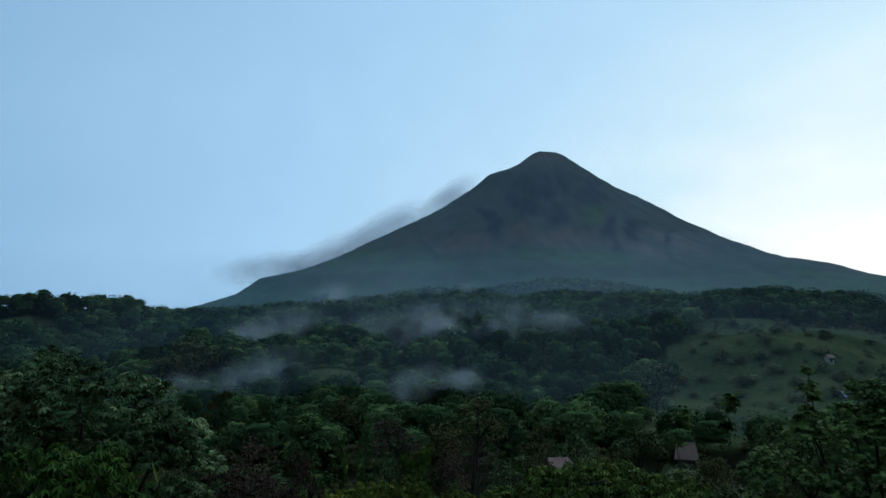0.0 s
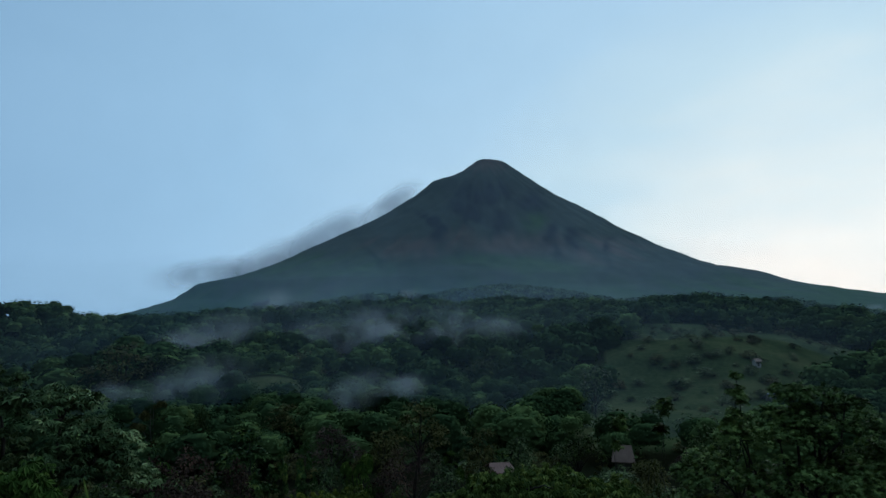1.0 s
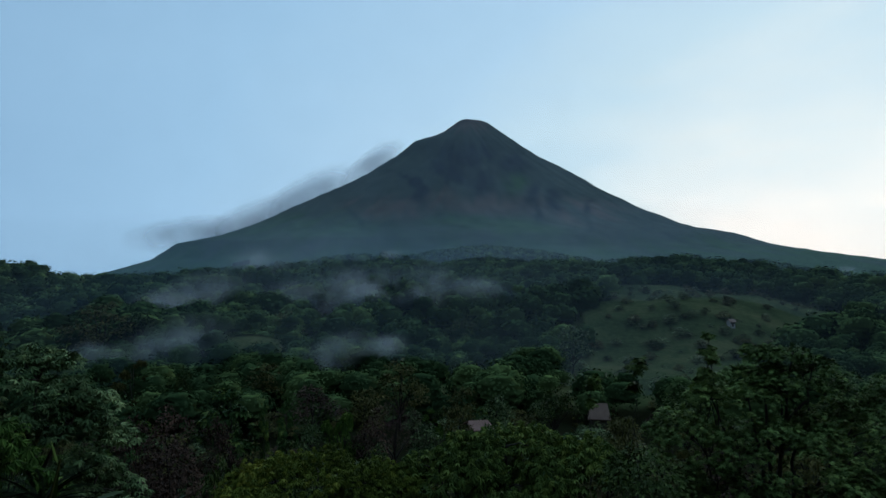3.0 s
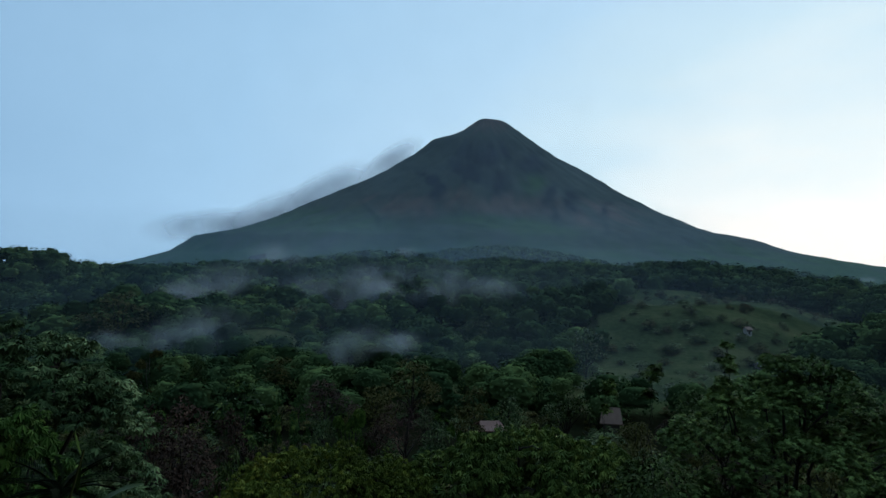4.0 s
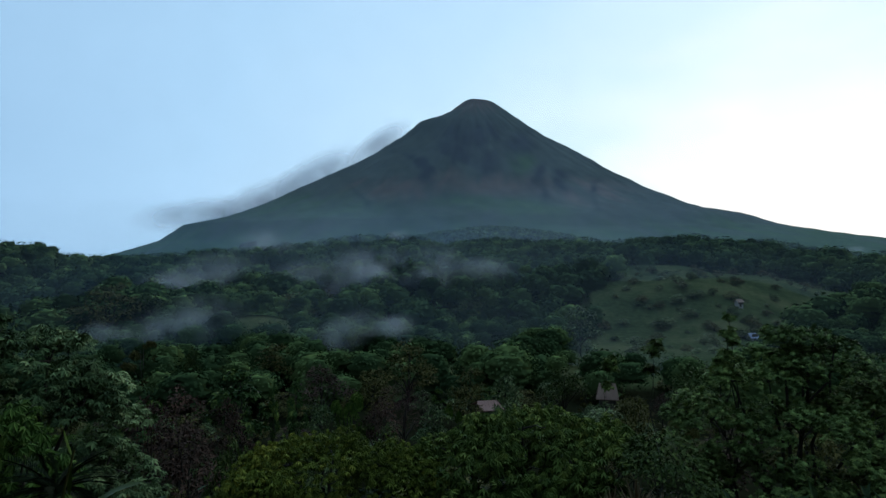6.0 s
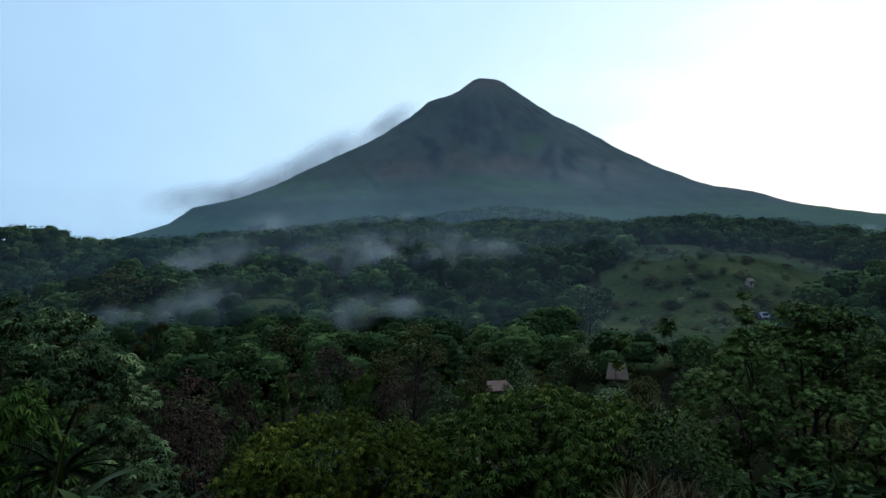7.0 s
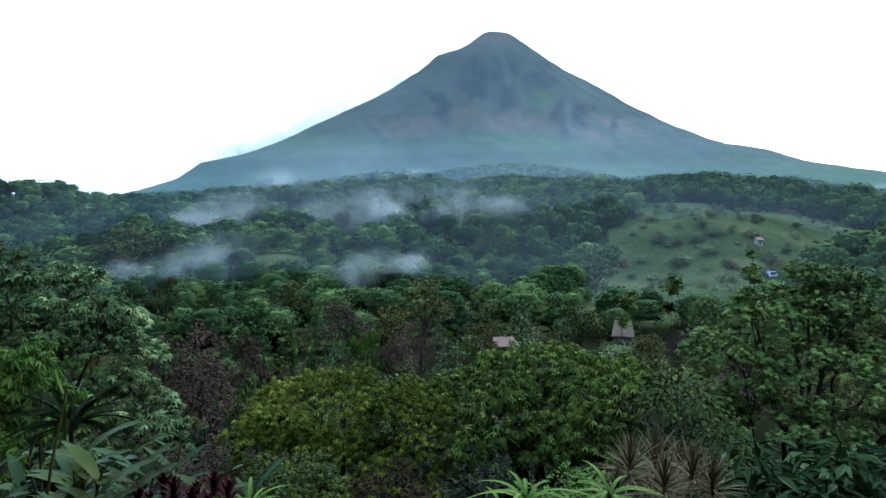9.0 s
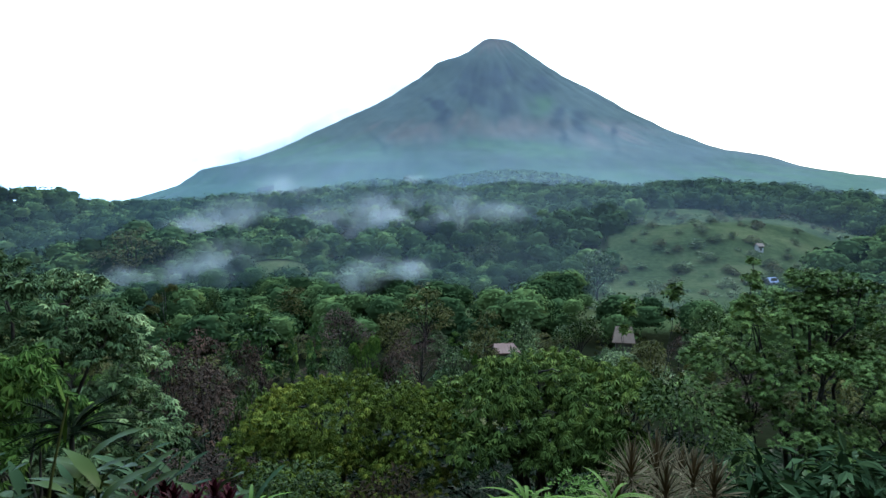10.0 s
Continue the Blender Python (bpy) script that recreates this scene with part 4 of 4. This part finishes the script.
def house(label, x, y, turn, long, deep, eave, ridge, roof, skin=WALL, hip=1.0):
    g = float(ground_height(x, y))
    top = plant("house", (x, y, g), label, "house", "houses in the valley")
    top.rotation_euler = (0, 0, radians(turn))
    a, b = long / 2, deep / 2
    v = np.array([(-a, -b, -1), (a, -b, -1), (a, b, -1), (-a, b, -1), (-a, -b, eave), (a, -b, eave), (a, b, eave), (-a, b, eave), (-a * hip, 0, ridge), (a * hip, 0, ridge)])
    f = np.array([(0, 1, 5, 4), (2, 3, 7, 6), (1, 2, 6, 5), (3, 0, 4, 7), (5, 6, 9, 9), (7, 4, 8, 8)])
    me = bpy.data.meshes.new("wall")
    me.from_pydata(v.tolist(), [], [list(dict.fromkeys(q)) for q in f.tolist()])
    me.materials.append(skin)
    part("wall", me, top)
    o, drop = 0.45, (ridge - eave) / b * 0.45
    for s in (-1, 1):
        plate = part("roof", mesh_of("roof", *slab([(-a - o, s * (b + o), eave - drop + 0.08), (a + o, s * (b + o), eave - drop + 0.08), ((a + o) * hip, 0, ridge + 0.08), ((-a - o) * hip, 0, ridge + 0.08)], 0.07), roof), top)
        for k in range(7):
            q = -a - o + (k + 0.5) * (2 * a + 2 * o) / 7
            part("roof_rib", mesh_of("roof_rib", *slab([(q, s * (b + o), eave - drop + 0.12), (q + 0.08, s * (b + o), eave - drop + 0.12), ((q + 0.08) * hip, 0, ridge + 0.12), (q * hip, 0, ridge + 0.12)], 0.05), roof), plate)
    part("door", mesh_of("door", *slab([(-0.4, -b - 0.02, 2.0), (0.4, -b - 0.02, 2.0), (0.4, -b + 0.02, 2.0), (-0.4, -b + 0.02, 2.0)], 2.0), DARK), top)
    for q in (-a * 0.6, a * 0.6):
        part("window", mesh_of("window", *slab([(q - 0.4, -b - 0.02, 1.9), (q + 0.4, -b - 0.02, 1.9), (q + 0.4, -b + 0.02, 1.9), (q - 0.4, -b + 0.02, 1.9)], 0.9), DARK), top)
    return top


x, y, z = (23.95, 86, -15.98)
g = float(ground_height(x, y))
house("small house with a weathered grey-brown gabled roof among trees", x + 0.3, y + 1.0, -14, 2.1, 2.0, z - g - 1.3, z - g, TIN, DARK, 0.72)
x, y, z = (5.95, 64, -13.15)
g = float(ground_height(x, y))
house("low house with a faded clay-coloured roof among trees", x, y, 8, 1.9, 2.0, z - g - 0.45, z - g, CLAY, DARK, 0.7)
x, y, z = (108.93, 216, -23.13)
g = float(ground_height(x, y))
house("distant house with a bluish metal roof on the pasture", x, y, 15, 2.6, 2.4, 0.9, 2.0, BLUE, WALL)
x, y, z = (120.83, 250, -15.26)
house("distant whitewashed house on the grassy hill", x, y, 10, 2.0, 2.4, 2.0, 2.8, TIN)


# ---- unseen wall and eave, added to keep light off the near plants ----
def box(x0, x1, y0, y1, z0, z1):
    return slab([(x0, y0, z1), (x1, y0, z1), (x1, y1, z1), (x0, y1, z1)], z1 - z0)


tagged(new("light_block_wall", mesh_of("light_block_wall", *box(-16, 16, -4.3, -4.0, -1.5, 6.5), DARK)), "unseen plain wall added behind the viewpoint to block light", "wall", kind="structure")
tagged(new("eave", mesh_of("eave", *box(-16.5, 16.5, -8.0, 1.3, 6.504, 6.7), DARK)), "unseen plain eave added overhead to shade the near plants", "roof", kind="structure")


# ---- undergrowth on the near slope ----
# leaves far darker than the other plants': the slope's shade is in their colour
n = 24000
d = 5.5 + 30 * rng.random(n) ** 1.3
a = np.radians(rng.uniform(-44, 44, n))
x, y = d * np.sin(a), d * np.cos(a)
p = np.stack([x, y, ground_height(x, y) + rng.uniform(0.02, 0.25, n) + 0.75 * rng.random(n) * (0.5 + 0.5 * np.sin(x * 1.7) * np.sin(y * 1.3))], 1)
way = unit(rng.normal(size=(n, 3)) * (1, 1, 0.3))
me = mesh_of("undergrowth", *scattered(SHORT_WHORL, p, way, unit(rng.normal(size=(n, 3)) * 0.3 + (0, 0, 1)), rng.uniform(0.26, 0.55, n)), LEAF_PAINTED_SHADE)
tagged(new("undergrowth", me), "low undergrowth covering the slope, shade painted into its leaves", "undergrowth", kind="stuff")


# an added near-black carpet of leaves where the ground lies in deep shade
n = 15000
d = 12 + 34 * rng.random(n) ** 1.1
a = np.radians(rng.uniform(-44, 44, n))
x, y = d * np.sin(a), d * np.cos(a)
p = np.stack([x, y, ground_height(x, y) + rng.uniform(0.05, 0.5, n) + 0.8 * rng.random(n) * (0.5 + 0.5 * np.sin(x * 0.9) * np.sin(y * 0.8))], 1)
me = mesh_of("thicket", *scattered(SHORT_WHORL, p, unit(rng.normal(size=(n, 3)) * (1, 1, 0.3)), unit(rng.normal(size=(n, 3)) * 0.3 + (0, 0, 1)), rng.uniform(0.4, 0.8, n)), LEAF_PAINTED_SHADE)
tagged(new("thicket", me), "added knee-high thicket, near-black to imitate shade under the trees", "undergrowth", kind="stuff")


# ---- garden plants at the front ----
def blade(long, wide, arch, segs=7, fold=0.12, wave=0.0):
    """A long leaf with a creased midrib, arching over under its own weight."""
    v, f = [], []
    for k in range(segs + 1):
        s = k / segs
        w = wide * (math.sin(math.pi * min(s * 0.92 + 0.06, 1.0)) ** 0.75) * 0.5
        y, z = long * (s - 0.18 * arch * s * s), long * (0.06 * s - arch * 0.55 * s * s)
        r = wave * wide * math.sin(9 * s)
        v += [(-w, y, z + fold * w + r), (0, y, z), (w, y, z + fold * w - r)]
    for k in range(segs):
        o = 3 * k
        f += [(o, o + 1, o + 4, o + 3), (o + 1, o + 2, o + 5, o + 4)]
    return np.array(v), np.array(f)


def stems_plant(name, label, x, y, stems, tall, leaf_me, leaves, leaf_mat_stem, spread=0.3, first=0.3, pitch=35, category="plant", lean=0.12, grow=(0.8, 1.15), rows=137.0):
    """Upright stems that carry leaves all along, each leaf a piece of its own."""
    g = float(ground_height(x, y))
    top = plant(name, (x, y, g), label, category, "garden " + name.replace("_", " ") + "s")
    for k in range(stems):
        a = 2.4 * k + rng.uniform(0, 0.6)
        q = spread * math.sqrt((k + 0.4) / stems)
        foot = np.array([q * math.cos(a), q * math.sin(a), -0.15])
        tip = foot + (lean * tall * math.cos(a), lean * tall * math.sin(a), tall * rng.uniform(*grow))
        part("stem", mesh_of("stem", *limb(foot, tip, 0.022, 0.008, 0.0), leaf_mat_stem, True), top)
        for j in range(leaves):
            s = first + (1 - first) * (j + 0.5) / leaves
            turn = (rows * j + 60 * k) if rows != 180 else (90 + 180 * j + 22 * math.sin(5 * k) + rng.uniform(-30, 30))
            ob = part("leaf", leaf_me, top)
            ob.matrix_basis = Matrix.Translation(foot + (tip - foot) * s) @ pose(0, 0, 0, 0, 0, turn) @ pose(0, 0, 0, pitch + 30 * s + rng.uniform(-12, 12)) @ Matrix.Scale(rng.uniform(0.75, 1.15), 4)
    return top


def rosette(name, label, x, y, height, leaf_me, leaves, stem_mat, low=-10, high=80, category="plant", scale=1.0):
    """Leaves standing out all round the end of one stem."""
    g = float(ground_height(x, y))
    top = plant(name, (x, y, g), label, category, "garden " + name.replace("_", " ") + "s")
    part("stem", mesh_of("stem", *limb((0, 0, -0.15), (0.05, 0, height), 0.03, 0.02, 0.0), stem_mat, True), top)
    for k in range(leaves):
        s = (k + 0.5) / leaves
        ob = part("leaf", leaf_me, top)
        ob.matrix_basis = Matrix.Translation((0.05, 0, height - 0.12 * (1 - s))) @ pose(0, 0, 0, 0, 0, 137.5 * k) @ pose(0, 0, 0, low + (high - low) * s + rng.uniform(-6, 6)) @ Matrix.Scale(
            scale * rng.uniform(0.8, 1.15), 4)
    return top


GINGER = mesh_of("leaf", *blade(0.44, 0.115, 0.6, wave=0.06), LEAF_GINGER, True)
GINGER_COOL = mesh_of("leaf", *blade(0.40, 0.085, 0.4, wave=0.05), LEAF_BLADE, True)
SMALL_BLADE = mesh_of("leaf", *blade(0.24, 0.06, 0.4), LEAF_BLADE, True)
TI = mesh_of("leaf", *blade(0.15, 0.034, 0.5), LEAF_RED, True)
STRAW = mesh_of("leaf", *blade(0.50, 0.03, 0.2, 5, 0.5), LEAF_STRAW, True)
STRAP = mesh_of("leaf", *blade(0.62, 0.045, 1.5, 9, 0.3), LEAF_FERN, True)
BROAD = mesh_of("leaf", *blade(0.36, 0.10, 0.8, wave=0.08), LEAF_BLADE, True)
# the palm's fronds take the same near-black leaf colour
PALM = mesh_of("frond", *frond(30, 0.85, 0.2, 0.018), LEAF_PAINTED_SHADE)


def height_at(x, y, z):
    return z - float(ground_height(x, y))


for (x, y, z), n, mesh, lab in [((-3.05, 4.6, -0.48), 5, GINGER, "leafy ginger plant with broad yellowing leaves"), ((-2.80, 4.9, -0.52), 5, GINGER_COOL, "ginger plant with upright glossy leaves"),
                                ((-2.62, 5.1, -0.60), 4, GINGER_COOL, "ginger plant with glossy arching leaves"), ((-2.34, 5.0, -0.64), 4, GINGER, "ginger plant with long pale-edged leaves"),
                                ((-3.45, 4.8, -0.50), 5, GINGER, "leafy ginger plant with broad yellowing leaves"), ((-2.85, 4.4, -0.58), 5, GINGER, "leafy ginger plant with broad yellowing leaves"),
                                ((-2.5, 4.5, -0.66), 4, GINGER, "leafy ginger plant with broad yellowing leaves"), ((-2.22, 5.6, -0.84), 3, GINGER_COOL, "small ginger plant with spreading leaves")]:
    stems_plant("ginger", lab, x, y, n, height_at(x, y, z), mesh, 18, LEAF_GINGER, 0.34, 0.25, 18, lean=0.22, rows=180)
x, y, z = (-3.07, 4.7, -0.01)
stems_plant("flower_spike", "single tall stem with a pale yellow bud", x, y, 1, height_at(x, y, z), mesh_of("bud", *blade(0.22, 0.035, 0.1), LEAF_FERN, True), 3, LEAF_OLIVE, 0.01, 0.85, 70)
for k in range(15):
    x, y, z = -2.5 + 0.055 * k + rng.uniform(-0.03, 0.03), 4.55 + 0.65 * ((k * 0.618) % 1), -0.66 - 0.1 * ((k * 0.37) % 1)
    rosette("red_shrub", "dark red ornamental plant with narrow leaves", x, y, height_at(x, y, z) - 0.12, TI, 34, LEAF_RED, -15, 85)
for (x, y, z), s in [((-1.58, 5, -0.74), 0.75), ((0.61, 5, -0.68), 0.75), ((1.32, 5.2, -0.73), 0.7), ((0.42, 4.9, -0.76), 0.6), ((0.99, 4.9, -0.76), 0.6)]:
    rosette("strap_leaved_plant", "bright green plant with arching strap leaves", x, y, height_at(x, y, z) - 0.2, STRAP, 44, LEAF_FERN, -5, 60, scale=s)
x, y, z = (-0.59, 4.9, -0.62)
stems_plant("canna", "single plant with an upright pale green leaf", x, y, 1, height_at(x, y, z) - 0.12, SMALL_BLADE, 3, LEAF_GINGER, 0.01, 0.7, 20)
for (x, y, z), s in [((1.72, 6, -1.01), 1.0), ((2.09, 6.4, -1.15), 1.1), ((2.27, 5.9, -1.05), 0.95), ((1.91, 5.6, -1.03), 0.9), ((2.42, 5.8, -1.1), 0.9), ((1.46, 5.5, -1.02), 0.7), ((2.42, 6.6, -1.27), 0.9)]:
    rosette("dry_dracaena", "spiky plant with dry straw-coloured leaves", x, y, height_at(x, y, z), STRAW, 76, LEAF_STRAW, -25, 88, scale=s * 0.72)
for x, y, z in [(3.4, 7, -1.3), (3.95, 7.2, -1.27), (4.4, 7.2, -1.3), (4.72, 7, -1.36), (5.29, 7.2, -1.33), (3.46, 6.5, -1.38), (4.1, 6.5, -1.39)]:
    base, blobs = based(x, y, [(x, y, z - 0.2, 0.30, 0.28, 0.22), (x - 0.2, y - 0.1, z - 0.5, 0.32, 0.3, 0.25), (x + 0.22, y, z - 0.55, 0.32, 0.3, 0.25), (x, y - 0.15, z - 0.9, 0.36, 0.3, 0.25)])
    crown_tree("broadleaf_shrub", "dark glossy shrub with drooping broad leaves", base, blobs, leaf_shape(0.15, 0.06, 0.28), 0.27, 300, LEAF_BLADE, trunk=0.03, droop=0.45, flat=0.5, category="shrub", pad=0.2, pads=26)
x, y, z = (-6.42, 11, -2.1)
g = float(ground_height(x, y))
top = plant("palm", (x, y, g), "low palm with dark arching fronds", "palm")
part("trunk", mesh_of("trunk", *limb((0, 0, -0.3), (0, 0, z - g - 0.4), 0.06, 0.045, 0.0), BARK, True), top)
for k in range(20):
    ob = part("frond", PALM, top)
    ob.matrix_basis = Matrix.Translation((0, 0, z - g - 0.4)) @ pose(0, 0, 0, 0, 0, 137.5 * k) @ pose(0, 0, 0, 10 + 65 * k / 20) @ Matrix.Scale(0.8, 4)
